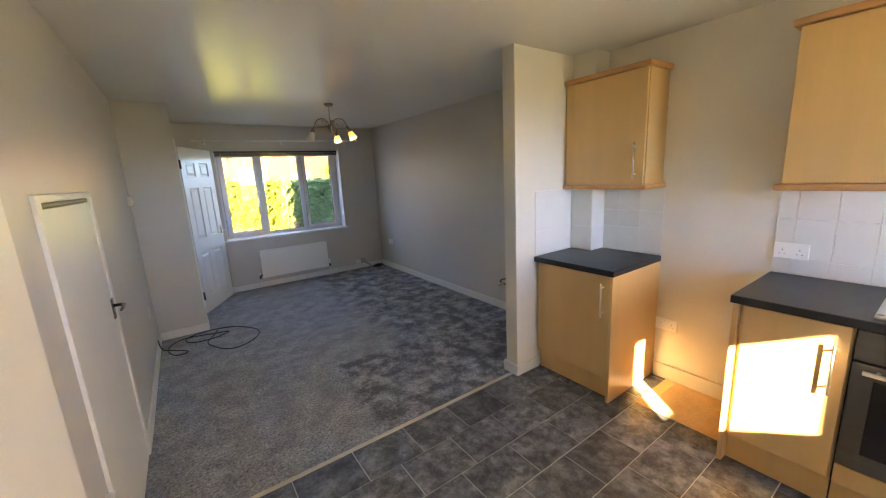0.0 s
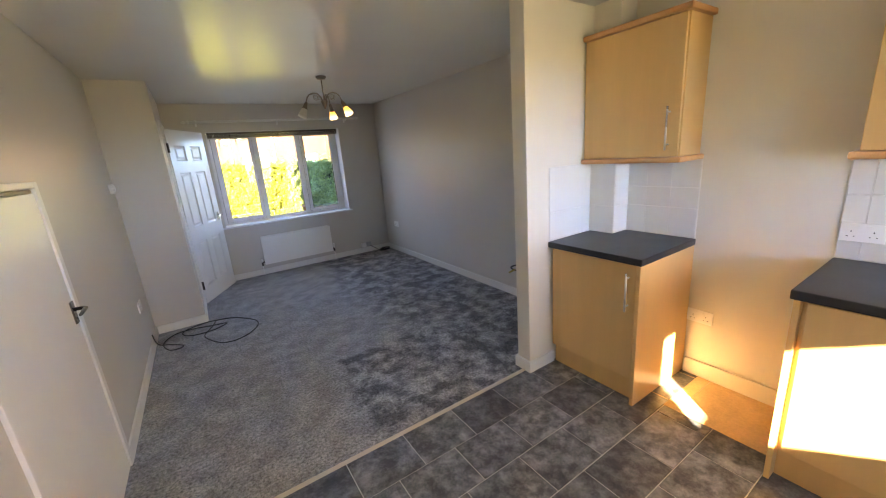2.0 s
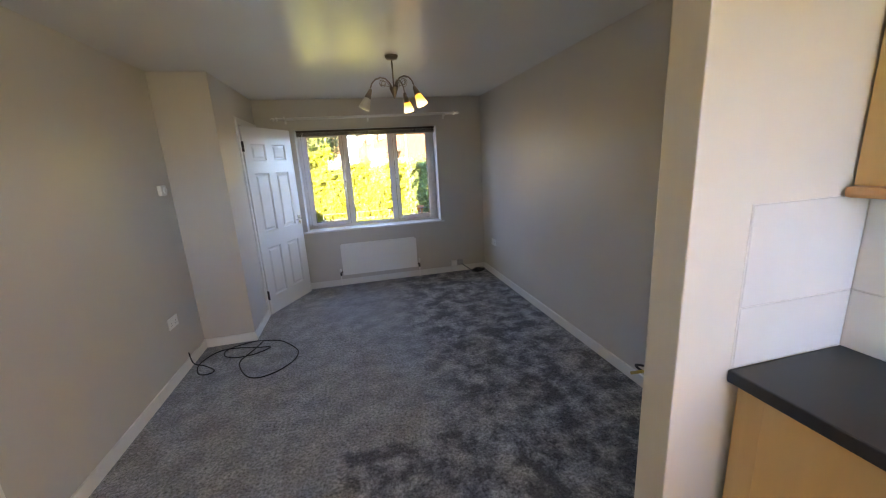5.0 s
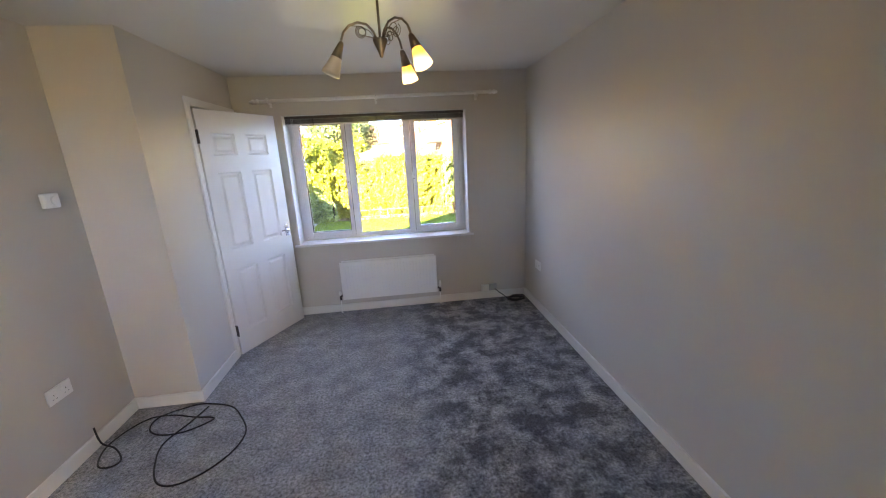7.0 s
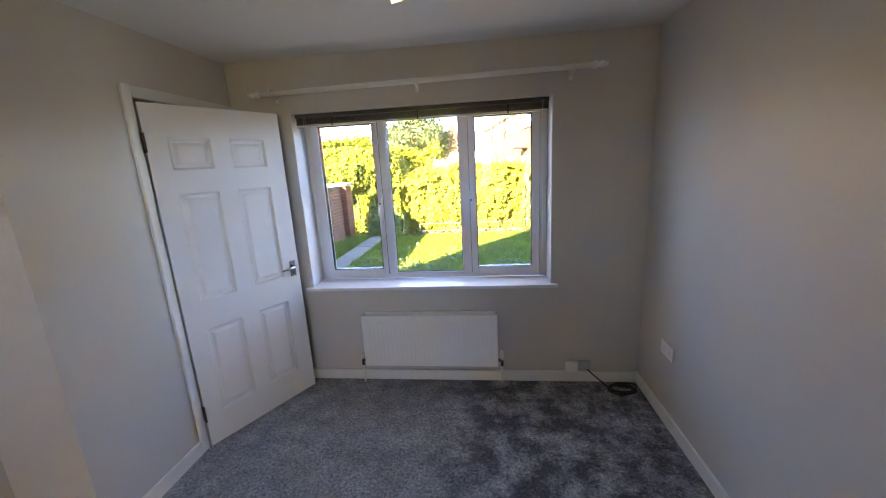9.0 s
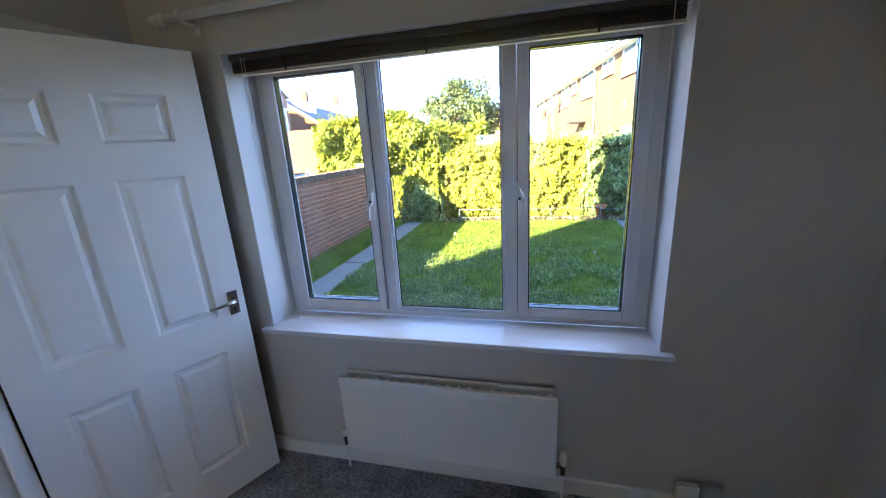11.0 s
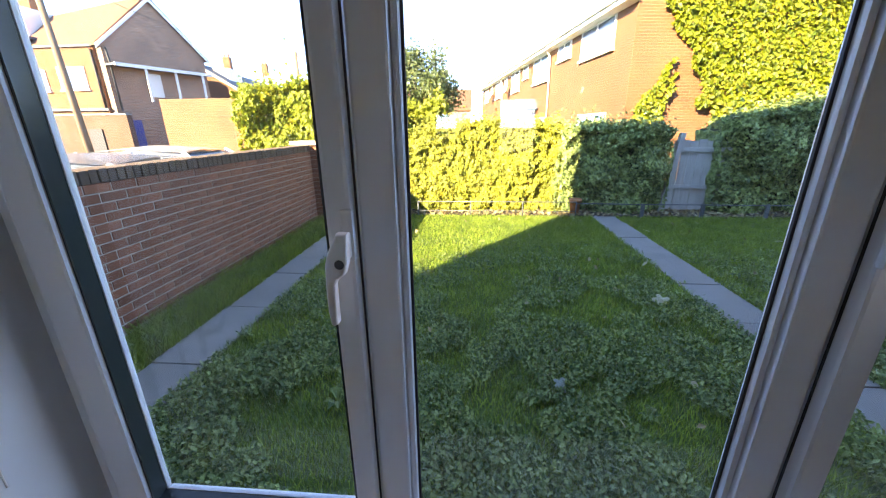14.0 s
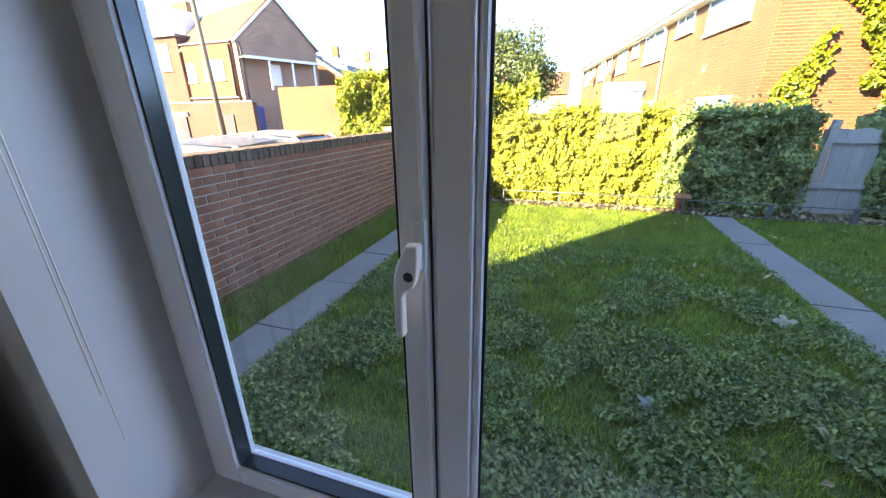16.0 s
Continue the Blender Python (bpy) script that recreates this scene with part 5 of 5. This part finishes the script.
for x in (0.0, 1.0, 1.98, 2.96):
    part("post", tube(bmesh.new(), [(x, 0, 0), (x, 0, 0.30)], 0.010, 8), IRON, rl)
for x, k in ((4.15, 0.02), (5.2, -0.03), (6.3, 0.03), (7.35, 0.05), (8.2, 0.04), (9.3, 0.0)):
    part("post", bx(x - 0.03, x + 0.03, -0.02, 0.02, 0, 0.27, bevel=0.004), IRON, rl, "grey flat post")
part("top_bar", tube(bmesh.new(), [(0.0, 0, 0.295), (2.96, 0, 0.295)], 0.009, 8), IRON, rl)
part("top_bar", tube(bmesh.new(), [(2.96, 0, 0.27), (4.15, -0.02, 0.262), (9.3, -0.02, 0.25)], 0.009, 8), IRON, rl)
part("lower_bar", tube(bmesh.new(), [(0.0, 0, 0.12), (2.96, 0, 0.12)], 0.006, 6), IRON, rl)


def garden_chair(at, rz, label):
    c = thing("garden_chair", label, "chair", "garden chairs", at=at, rz=rz)
    # local: the sitter looks along -y
    bm = bmesh.new()
    box(bm, -0.24, 0.24, -0.22, 0.2, 0.40, 0.412, bevel=0.004)
    part("seat", bm, MESH_FABRIC, c)
    bm = bmesh.new()
    box(bm, -0.24, 0.24, -0.006, 0.006, 0.0, 0.62, bevel=0.004)
    bmesh.ops.rotate(bm, cent=(0, 0, 0), matrix=Matrix.Rotation(radians(-14), 3, "X"), verts=bm.verts[:])
    bmesh.ops.translate(bm, vec=(0, 0.205, 0.42), verts=bm.verts[:])
    part("backrest", bm, MESH_FABRIC, c, "grey woven sling back")
    for x in (-0.26, 0.26):
        part("leg", tube(bmesh.new(), [(x, -0.34, 0.0), (x, -0.20, 0.40), (x, -0.16, 0.62)], 0.011, 10), IRON, c)
        part("leg", tube(bmesh.new(), [(x, 0.30, 0.0), (x, 0.17, 0.40), (x, 0.24, 0.55), (x, 0.37, 1.03)], 0.011, 10), IRON, c)
        part("armrest", tube(bmesh.new(), [(x, -0.18, 0.61), (x, -0.10, 0.64), (x, 0.10, 0.645), (x, 0.27, 0.63)], 0.013, 10), IRON, c)
    part("crossbar", tube(bmesh.new(), [(-0.26, 0.37, 1.03), (0.26, 0.37, 1.03)], 0.011, 10), IRON, c)
    return c


garden_chair((5.5, 9.25, G), 62, "grey folding garden chair with a sling back on the lawn")
ft = thing("foot_stool", "low grey garden stool with bent metal arms", "stool", at=(4.62, 8.35, G))
part("seat", bx(-0.22, 0.25, -0.2, 0.2, 0.36, 0.375, bevel=0.004), MESH_FABRIC, ft)
for y in (-0.21, 0.21):
    part("leg", tube(bmesh.new(), [(-0.62 if y < 0 else -0.3, y - 0.02, 0.0), (-0.22, y, 0.37), (-0.10, y, 0.47), (0.1, y, 0.49), (0.28, y, 0.42)], 0.011, 10), IRON, ft)
    part("leg", tube(bmesh.new(), [(0.34, y, 0.0), (0.02, y, 0.37)], 0.011, 10), IRON, ft)
tb = thing("garden_table", "small round garden table with a lemon-patterned glass top", "table", at=(4.98, 8.72, G))
part("tabletop", tube(bmesh.new(), [(0, 0, 0.60), (0, 0, 0.61)], 0.26, 40), LEMON, tb, "lemon-patterned glass top")
part("rim", tube(bmesh.new(), [(0.265 * math.cos(a * math.pi / 20), 0.265 * math.sin(a * math.pi / 20), 0.604) for a in range(41)], 0.010, 8), IRON, tb)
for a in (20, 140, 260):
    c, s = math.cos(radians(a)), math.sin(radians(a))
    part("leg", tube(bmesh.new(), [(c * 0.25, s * 0.25, 0.60), (c * 0.12, s * 0.12, 0.3), (c * 0.26, s * 0.26, 0.0)], 0.009, 8), IRON, tb)

pot = thing("terracotta_pot", "broken orange terracotta pot at the foot of the hedge", "pot", at=(3.0, 12.8, G + 0.012))
part("body", tube(bmesh.new(), [(0, 0, 0), (0, 0, 0.24), (0.005, 0, 0.24), (0.005, 0, 0.30)], [0.075, 0.10, 0.118, 0.12], 18), mat("terracotta", (0.42, 0.17, 0.07), 0.85, var=0.2, bump=0.3), pot)
scrap = bmesh.new()
bmesh.ops.create_icosphere(scrap, subdivisions=2, radius=0.07)
for v in scrap.verts:
    v.co *= 1 + 0.35 * noise.noise(v.co * 25)
bmesh.ops.scale(scrap, vec=(1.3, 1, 0.7), verts=scrap.verts[:])
bmesh.ops.translate(scrap, vec=(8.05, 12.72, G + 0.055), verts=scrap.verts[:])
solid("plastic_scrap", scrap, mat("blue_plastic", (0.02, 0.08, 0.42), 0.4, var=0.1), "crumpled blue plastic lying on the soil", "litter")

# ---- houses round the garden ----
def house_window(parent, x0, x1, z0, z1, y, axis=0, m=WHITE_OUT, bars=1, t=0.05):
    """A window in a face that looks towards -y (axis 0) or -x (axis 1, x then counts along y)."""
    def b(u0, u1, d0, d1, w0, w1, bevel=0.0):
        return bx(u0, u1, y + d0, y + d1, w0, w1, bevel=bevel) if axis == 0 else bx(y + d0, y + d1, u0, u1, w0, w1, bevel=bevel)
    w = part("window", b(x0 + t, x1 - t, -0.02, -0.005, z0 + t, z1 - t), DARKPANE, parent, "glazed window in a white frame")
    bm = bmesh.new()
    def add(u0, u1, w0, w1):
        if axis == 0:
            box(bm, u0, u1, y - 0.05, y + 0.01, w0, w1)
        else:
            box(bm, y - 0.05, y + 0.01, u0, u1, w0, w1)
    add(x0, x0 + t, z0, z1); add(x1 - t, x1, z0, z1); add(x0 + t, x1 - t, z0, z0 + t); add(x0 + t, x1 - t, z1 - t, z1)
    for i in range(bars):
        u = x0 + (x1 - x0) * (i + 1) / (bars + 1)
        add(u - 0.03, u + 0.03, z0 + t, z1 - t)
    part("frame", bm, m, w)
    part("sill", b(x0 - 0.06, x1 + 0.06, -0.10, 0.0, z0 - 0.07, z0 - 0.001), m, w)
    return w


# terrace with the ivied gable: local x runs along the gable, local y along the eaves
hr = thing("terraced_house", "orange brick terrace with white windows and an ivied gable", "house", at=(5.3, 17.2, G), rz=7.74)
EV = 4.90
bm = bx(0, 11.0, 0.002, 26, 0, EV)
w1 = part("wall", bm, BR_NEW_Y, hr)
bm = prism(bmesh.new(), [(0, 0), (11.0, 0), (11.0, EV), (5.5, EV + 3.4), (0, EV)], 1, -0.012, 0.0)
part("gable_wall", bm, BR_NEW_X, hr)
bm = bmesh.new()
prism(bm, [(-0.35, EV - 0.06), (5.5, EV + 3.55), (11.35, EV - 0.06), (11.35, EV + 0.06), (5.5, EV + 3.7), (-0.35, EV + 0.06)], 1, -0.12, 26.2)
part("roof", bm, SLATE_ROOF, hr)
part("fascia", bx(-0.36, -0.33, -0.1, 26, EV - 0.16, EV + 0.06), WHITE_OUT, hr, "white fascia board")
part("soffit", bx(-0.33, 0.0, -0.1, 26, EV - 0.17, EV - 0.14), WHITE_OUT, hr)
part("gutter", tube(bmesh.new(), [(-0.42, -0.1, EV + 0.02), (-0.42, 26, EV + 0.02)], 0.055, 8), WHITE_OUT, hr, "white gutter")
for y0, y1, z0 in ((1.1, 3.5, 3.82), (4.5, 5.9, 4.15), (7.1, 9.4, 3.62), (10.4, 11.4, 4.1), (12.3, 14.2, 3.62), (15.6, 16.4, 4.1), (17.6, 19.4, 3.62), (20.8, 21.6, 4.1), (22.8, 24.4, 3.62)):
    house_window(hr, y0, y1, z0, 4.74, -0.002, 1, bars=1 if y1 - y0 > 1 else 0)
for y0, y1 in ((1.1, 3.2), (7.1, 9.2), (12.3, 14.2)):
    house_window(hr, y0, y1, 1.0, 2.02, -0.002, 1)
for y in (6.75, 16.9):
    part("downpipe", tube(bmesh.new(), [(-0.40, y, EV), (-0.30, y, EV - 0.12), (-0.08, y, EV - 0.4), (-0.06, y, 0)], 0.036, 8), WHITE_OUT, hr, "white downpipe")
for y in (14.6, 20.2):
    d = part("satellite_dish", tube(bmesh.new(), [(-0.42, y - 0.05, 3.9), (-0.34, y - 0.02, 3.86), (-0.30, y, 3.85)], [0.30, 0.18, 0.03], 20), mat("grey_dish", (0.3, 0.3, 0.31), 0.5), hr, "grey satellite dish")
    part("arm", tube(bmesh.new(), [(-0.01, y, 3.6), (-0.25, y, 3.7), (-0.62, y - 0.12, 3.75)], 0.015, 6), IRON, d)
part("canopy", bx(-0.8, 0.0, 8.3, 9.6, 2.42, 2.5, bevel=0.01), CHARCOAL, hr, "dark flat porch canopy")
part("aerial", tube(bmesh.new(), [(1.6, 16, EV + 1.0), (1.6, 16, EV + 3.2)], 0.018, 6), IRON, hr)
part("vent", bx(-0.012, -0.003, 3.0, 3.25, 2.75, 2.95), BR_OLD_Y, hr)

# ivy on the gable, in the frame of the house
def ivy_edge(z):
    return 2.3 - 0.45 * (z - 1.7) if z < 3.3 else 1.58 - 0.62 * (z - 3.3)


n = 62000
ix, iz = rng.uniform(0.2, 11.2, n), 0.6 + rng.uniform(0, 1, n) * 7.0
edge = np.array([ivy_edge(v) for v in iz]) + 0.45 * lumps(ix, iz, 2.3, 31.0)
keep = (ix > edge) & (iz < EV + 3.4 - np.abs(ix - 5.5) * 0.62 + 0.25)
# young shoots that climb the bare brick
shoot = np.zeros(len(ix), bool)
for x0, z0, lean, w, taper, z1 in ((0.42, 1.85, 0.48, 0.30, 0.17, 3.35), (0.05, 1.75, 0.62, 0.16, 0.2, 2.5), (0.85, 1.9, 0.40, 0.16, 0.12, 3.0), (0.62, 2.2, 0.75, 0.10, 0.08, 2.9)):
    shoot |= (np.abs(ix - (x0 + lean * (iz - z0)) - 0.05 * np.sin(iz * 9 + x0 * 20)) < w - taper * (iz - z0)) & (iz < z1) & (iz > 1.4)
keep |= shoot
ix, iz = ix[keep], iz[keep]
iy = -0.10 - 0.16 * np.clip(lumps(ix, iz, 1.6, 33.0) + 0.4, 0, 1.5) * np.clip((ix - 0.9) * 1.2, 0.1, 1) - rng.exponential(0.05, len(ix))
m = pose(5.3, 17.2, G, 0, 0, 7.74)
P = np.stack([ix, iy, iz], 1)
N = np.tile([0.0, -1.0, 0.35], (len(ix), 1))
V, Fc = leaf_cloud(P, N, 0.115, 0.5)
ivy = thing("ivy", "dense yellow-green ivy climbing the brick gable", "climbing plant", at=(5.3, 17.2, G), rz=7.74)
stuff_mesh("foliage", V.tolist(), Fc.tolist(), LEAF_IVY, "", parent=ivy)

# far end of the view: low roofs
def small_house(at, rz, w, d, eav, ridge, wall_m, roof_m, label, chim=(), name="house"):
    h = thing(name, label, "house", "houses beyond the garden", at=at, rz=rz)
    part("wall", prism(bmesh.new(), [(-w / 2, 0), (w / 2, 0), (w / 2, eav), (0, ridge), (-w / 2, eav)], 1, 0, d), wall_m, h)
    bm = bmesh.new()
    for s in (-1, 1):
        prism(bm, [(s * (w / 2 + 0.25), eav - 0.12), (0, ridge + 0.10), (0, ridge + 0.24), (s * (w / 2 + 0.25), eav + 0.02)], 1, -0.12, d + 0.12)
    r = part("roof", bm, roof_m, h)
    bm = bmesh.new()
    for s in (-1, 1):
        prism(bm, [(s * (w / 2 + 0.27), eav - 0.26), (0, ridge - 0.06), (0, ridge + 0.12), (s * (w / 2 + 0.27), eav - 0.06)], 1, -0.17, -0.121)
    part("bargeboard", bm, WHITE_OUT, h, "white bargeboard")
    for x, y, z in chim:
        c = part("chimney", bx(x - 0.35, x + 0.35, y - 0.3, y + 0.3, z - 1.4, z), BR_NEW_X, r, "orange brick chimney stack")
        for dx in (-0.18, 0.18):
            part("pot", tube(bmesh.new(), [(x + dx, y, z), (x + dx, y, z + 0.35)], [0.11, 0.09], 10), mat("clay_pot", (0.4, 0.2, 0.12), 0.8), c)
    return h


small_house((0.5, 58, G), 90, 9, 10, 3.6, 6.0, BR_OLD_X, ROOF, "low brown-roofed house far behind the tree", ((0, 3, 7.0),))

# high sunlit brick wall on the other side of the yard
setting("wall_yard", [(-9.3, -4.2, 17.9, 18.15, G, 2.48)], BR_NEW_X, label="high sunlit orange brick yard wall")

# old gabled house: its gable looks towards the garden, its long side runs off behind the back building
hl = small_house((-16.62, 27.26, G), 72, 5.4, 10.0, 5.75, 8.25, BR_OLD_X, ROOF, "old dark brick house with a tall gable and a brown roof", ((0.1, 0.5, 8.9),))
part("door", bx(-2.42, -1.70, -0.06, -0.002, 0.36, 2.15, bevel=0.01), BLUE, hl, "blue painted door")
part("upper_door", bx(-0.82, -0.16, -0.06, -0.002, 3.38, 4.58, bevel=0.01), WHITE_OUT, hl, "white upper door")
part("porch_roof", bx(-2.7, 2.5, -0.75, -0.003, 4.74, 4.84), SLATE_ROOF, hl, "grey porch roof")
part("fascia", bx(-2.7, 2.5, -0.81, -0.751, 4.70, 4.86), WHITE_OUT, hl, "white fascia board")
for x in (-1.25, 0.3, 1.9):
    part("post", bx(x - 0.05, x + 0.05, -0.75, -0.66, 3.1, 4.739), WHITE_OUT, hl, "white porch post")
part("waste_pipe", tube(bmesh.new(), [(-2.55, -0.06, 5.6), (-2.5, -0.06, 4.9), (-2.5, -0.06, 2.6)], 0.05, 8), CHARCOAL, hl)

# orange back building with a flat roof
ext = thing("back_building", "flat-roofed orange brick back building with a white window", "building", at=(-19.75, 24.7, G))
part("wall", bx(-1.85, 1.85, 0.0, 3.0, 0, 5.6), BR_NEW_X, ext)
part("parapet", bx(-1.95, 1.95, -0.10, 3.0, 5.601, 5.70), SLATE_ROOF, ext)
part("ledge", bx(-1.9, 1.95, -0.14, -0.002, 2.62, 2.74), SLATE_ROOF, ext)
house_window(ext, -0.4, 1.1, 3.65, 4.72, -0.002, 0, bars=1)
house_window(ext, -1.75, -1.1, 3.6, 4.6, -0.002, 0, bars=0)
part("waste_pipe", tube(bmesh.new(), [(1.75, -0.06, 5.5), (1.75, -0.06, 2.75)], 0.05, 8), CHARCOAL, ext)

# old yard wall with the garage
yw = thing("garage_wall", "old brick yard wall with a dark garage shutter", "wall", at=(-18.0, 23.4, G))
part("wall", bx(-9.0, 2.2, 0, 0.3, 0, 2.35), BR_BROWN_X, yw)
part("coping", bx(-9.0, 2.2, -0.04, 0.34, 2.351, 2.42), SLAB, yw)
gd = part("garage_door", bx(-5.3, -2.85, -0.08, -0.002, 0, 1.62), CHARCOAL, yw, "dark garage shutter")
part("lintel", bx(-5.5, -2.65, -0.10, -0.002, 1.63, 1.86), SLAB, yw)
part("doorway", bx(0.05, 0.75, -0.06, -0.002, 0.42, 1.70), CHARCOAL, yw, "dark doorway")
cu = bpy.data.curves.new("lettering", "FONT")
cu.body, cu.size, cu.extrude, cu.align_x = "PARKING", 0.44, 0.004, "CENTER"
lt = new("lettering", cu)
lt.data.materials.append(LETTER)
lt.parent = gd
lt.matrix_basis = pose(-4.05, -0.09, 0.50, 90, 0, 0)
tagged(lt, "white painted word on the shutter")

lb = thing("brick_building", "brown brick building with a white dormer", "building", "houses beyond the garden", at=(-26.6, 26.7, G))
part("wall", bx(-6, 2.3, 0, 8, 0, 6.6), BR_BROWN_X, lb)
house_window(lb, 0.4, 1.4, 4.6, 6.2, -0.002, 0, bars=0)
part("roof", bx(-6.2, 2.5, -0.2, 8, 6.601, 6.75), SLATE_ROOF, lb)
dm = part("dormer", bx(-3.7, 1.3, 1.6, 6, 6.751, 8.55), WHITE_OUT, lb, "white boarded dormer")
house_window(lb, -1.2, 0.8, 7.05, 8.3, 1.598, 0, bars=2)
part("chimney", bx(-2.6, -1.2, 4.4, 5.2, 8.551, 9.9), BR_NEW_X, lb, "orange brick chimney stack")

# terrace further on, with slate roofs and dormers
ft2 = small_house((-23.4, 39.7, G), 10, 8.0, 22, 4.5, 7.0, BR_NEW_X, SLATE_ROOF, "slate-roofed terrace with an orange gable", ((0.2, 6.0, 8.6), (0.2, 17.0, 9.6)))
part("dormer", bx(0.6, 2.0, 1.6, 4.4, 5.6, 7.0), WHITE_OUT, ft2, "white dormer")


# telegraph poles and wire
def telegraph(at, h, lean=0.0):
    p = thing("telegraph_pole", "brown timber telegraph pole", "pole", "telegraph poles", at=at)
    part("shaft", tube(bmesh.new(), [(0, 0, 0), (lean, 0, h)], [0.15, 0.11], 10), POLE_WOOD, p)
    part("cross_arm", bx(lean - 0.35, lean + 0.35, -0.05, 0.05, h - 0.4, h - 0.3), POLE_WOOD, p)
    return p


telegraph((-16.4, 21.7, G), 8.4, -0.35)
telegraph((-12.6, 36.0, G), 7.2)
bm = tube(bmesh.new(), [Vector((-16.75, 21.7, 8.0)).lerp(Vector((-12.6, 36.0, 6.9)), i / 16) - Vector((0, 0, 0.9 * (1 - (i / 8 - 1) ** 2))) for i in range(17)], 0.012, 5)
solid("overhead_wire", bm, RUBBER, "thin black overhead wire between the poles", "cable")


# parked cars behind the wall
def car(at, rz, paint, label):
    c = thing("car", label, "car", "parked cars", at=at, rz=rz)
    bm = prism(bmesh.new(), [(-2.1, 0.32), (2.05, 0.32), (2.1, 0.62), (1.95, 0.80), (1.05, 0.92), (0.35, 1.0), (-1.7, 0.98), (-2.08, 0.85)], 1, -0.86, 0.86)
    bmesh.ops.bevel(bm, geom=bm.edges[:], offset=0.06, segments=3, affect="EDGES")
    for f in bm.faces:
        f.smooth = True
    body = part("body", bm, paint, c)
    def cabin(w0, w1, k):
        bm = bmesh.new()
        rows = []
        for x, z, w in ((1.1, 0.90, w0), (0.28, 1.27, w1), (-0.5, 1.33, w1), (-1.4, 1.27, w1), (-1.88, 0.92, w0)):
            rows.append([bm.verts.new((x, -w, z * k)), bm.verts.new((x, w, z * k))])
        for a, b in zip(rows, rows[1:]):
            bm.faces.new((a[0], b[0], b[1], a[1]))
        bm.faces.new([r[0] for r in rows])
        bm.faces.new([r[1] for r in rows][::-1])
        bmesh.ops.bevel(bm, geom=bm.edges[:], offset=0.04, segments=2, affect="EDGES")
        return bm
    part("glasshouse", cabin(0.80, 0.62, 0.99), DARKPANE, c, "dark car windows")
    bm = bmesh.new()
    for pts in ([(0.34, 1.27), (-0.5, 1.345), (-1.42, 1.28)],):
        rows = [[bm.verts.new((x, -0.63, z)), bm.verts.new((x, 0, z + 0.035)), bm.verts.new((x, 0.63, z))] for x, z in pts]
        for a, b in zip(rows, rows[1:]):
            for j in range(2):
                bm.faces.new((a[j], b[j], b[j + 1], a[j + 1])).smooth = True
    bmesh.ops.solidify(bm, geom=bm.faces[:], thickness=0.03)
    part("roof", bm, paint, c)
    for sy in (-1, 1):
        for pts in ([(1.08, 0.80, 0.94), (0.30, 0.63, 1.28)], [(-0.55, 0.80, 0.96), (-0.55, 0.63, 1.32)], [(-1.86, 0.80, 0.96), (-1.42, 0.63, 1.28)]):
            part("pillar", tube(bmesh.new(), [(x, sy * y, z) for x, y, z in pts], 0.035, 8), paint, c)
        for x in (1.3, -1.3):
            wh = part("wheel", tube(bmesh.new(), [(x, sy * 0.68, 0.32), (x, sy * 0.87, 0.32)], 0.32, 22), RUBBER, c)
            part("rim", tube(bmesh.new(), [(x, sy * 0.85, 0.32), (x, sy * 0.88, 0.32)], 0.2, 16), STEEL, wh)
        part("mirror", bx(0.75, 0.9, sy * 0.93 - 0.08, sy * 0.93 + 0.08, 0.95, 1.07, bevel=0.03), paint, c)
    return c


car((-4.4, 9.9, G), 186, CAR_BLUE, "silver-blue hatchback parked behind the garden wall")
car((-5.2, 12.0, G), 186, CAR_WHITE, "white hatchback parked behind the garden wall")

# ---- slate-look floor tiles ----
TW, TD = 0.335, 0.2535
SHIFT = (0.125, 0.305, 0.195, 0.045, 0.235)
tiles = {}
row = 0
y1 = 1.735
while y1 > YB:
    y0 = max(1.47 - TD * row, YB)
    x = XL - 0.2 - ((XL - 0.2 - SHIFT[row % 5]) % TW)
    while x < KX:
        a, b = max(x, XL + 0.001 if y0 > 0.65 else -0.335), min(x + TW, KX - 0.005)
        if y1 < 1.09 and y0 > 0.42 and b > 2.14:
            b = 2.14
        if b - a > 0.03:
            k = (round(b - a, 3), round(y1 - y0, 3))
            if k not in tiles:
                me = bpy.data.meshes.new("tile")
                w, d, e, g = k[0], k[1], 0.0012, 0.0042
                vs = [(g / 2, g / 2, 0), (w - g / 2, g / 2, 0), (w - g / 2, d - g / 2, 0), (g / 2, d - g / 2, 0)]
                vs += [(px + (e if px < w / 2 else -e), py + (e if py < d / 2 else -e), 0.003) for px, py, _ in vs]
                me.from_pydata(vs, [], [(4, 5, 6, 7), (0, 1, 5, 4), (1, 2, 6, 5), (2, 3, 7, 6), (3, 0, 4, 7), (3, 2, 1, 0)])
                me.materials.append(SLATE)
                tiles[k] = me
            ob = new("tile", tiles[k])
            ob.parent = bpy.data.objects["floor_kitchen"]
            ob.matrix_basis = pose(a, y0, -0.0028)
        x += TW
    y1 = y0
    row += 1
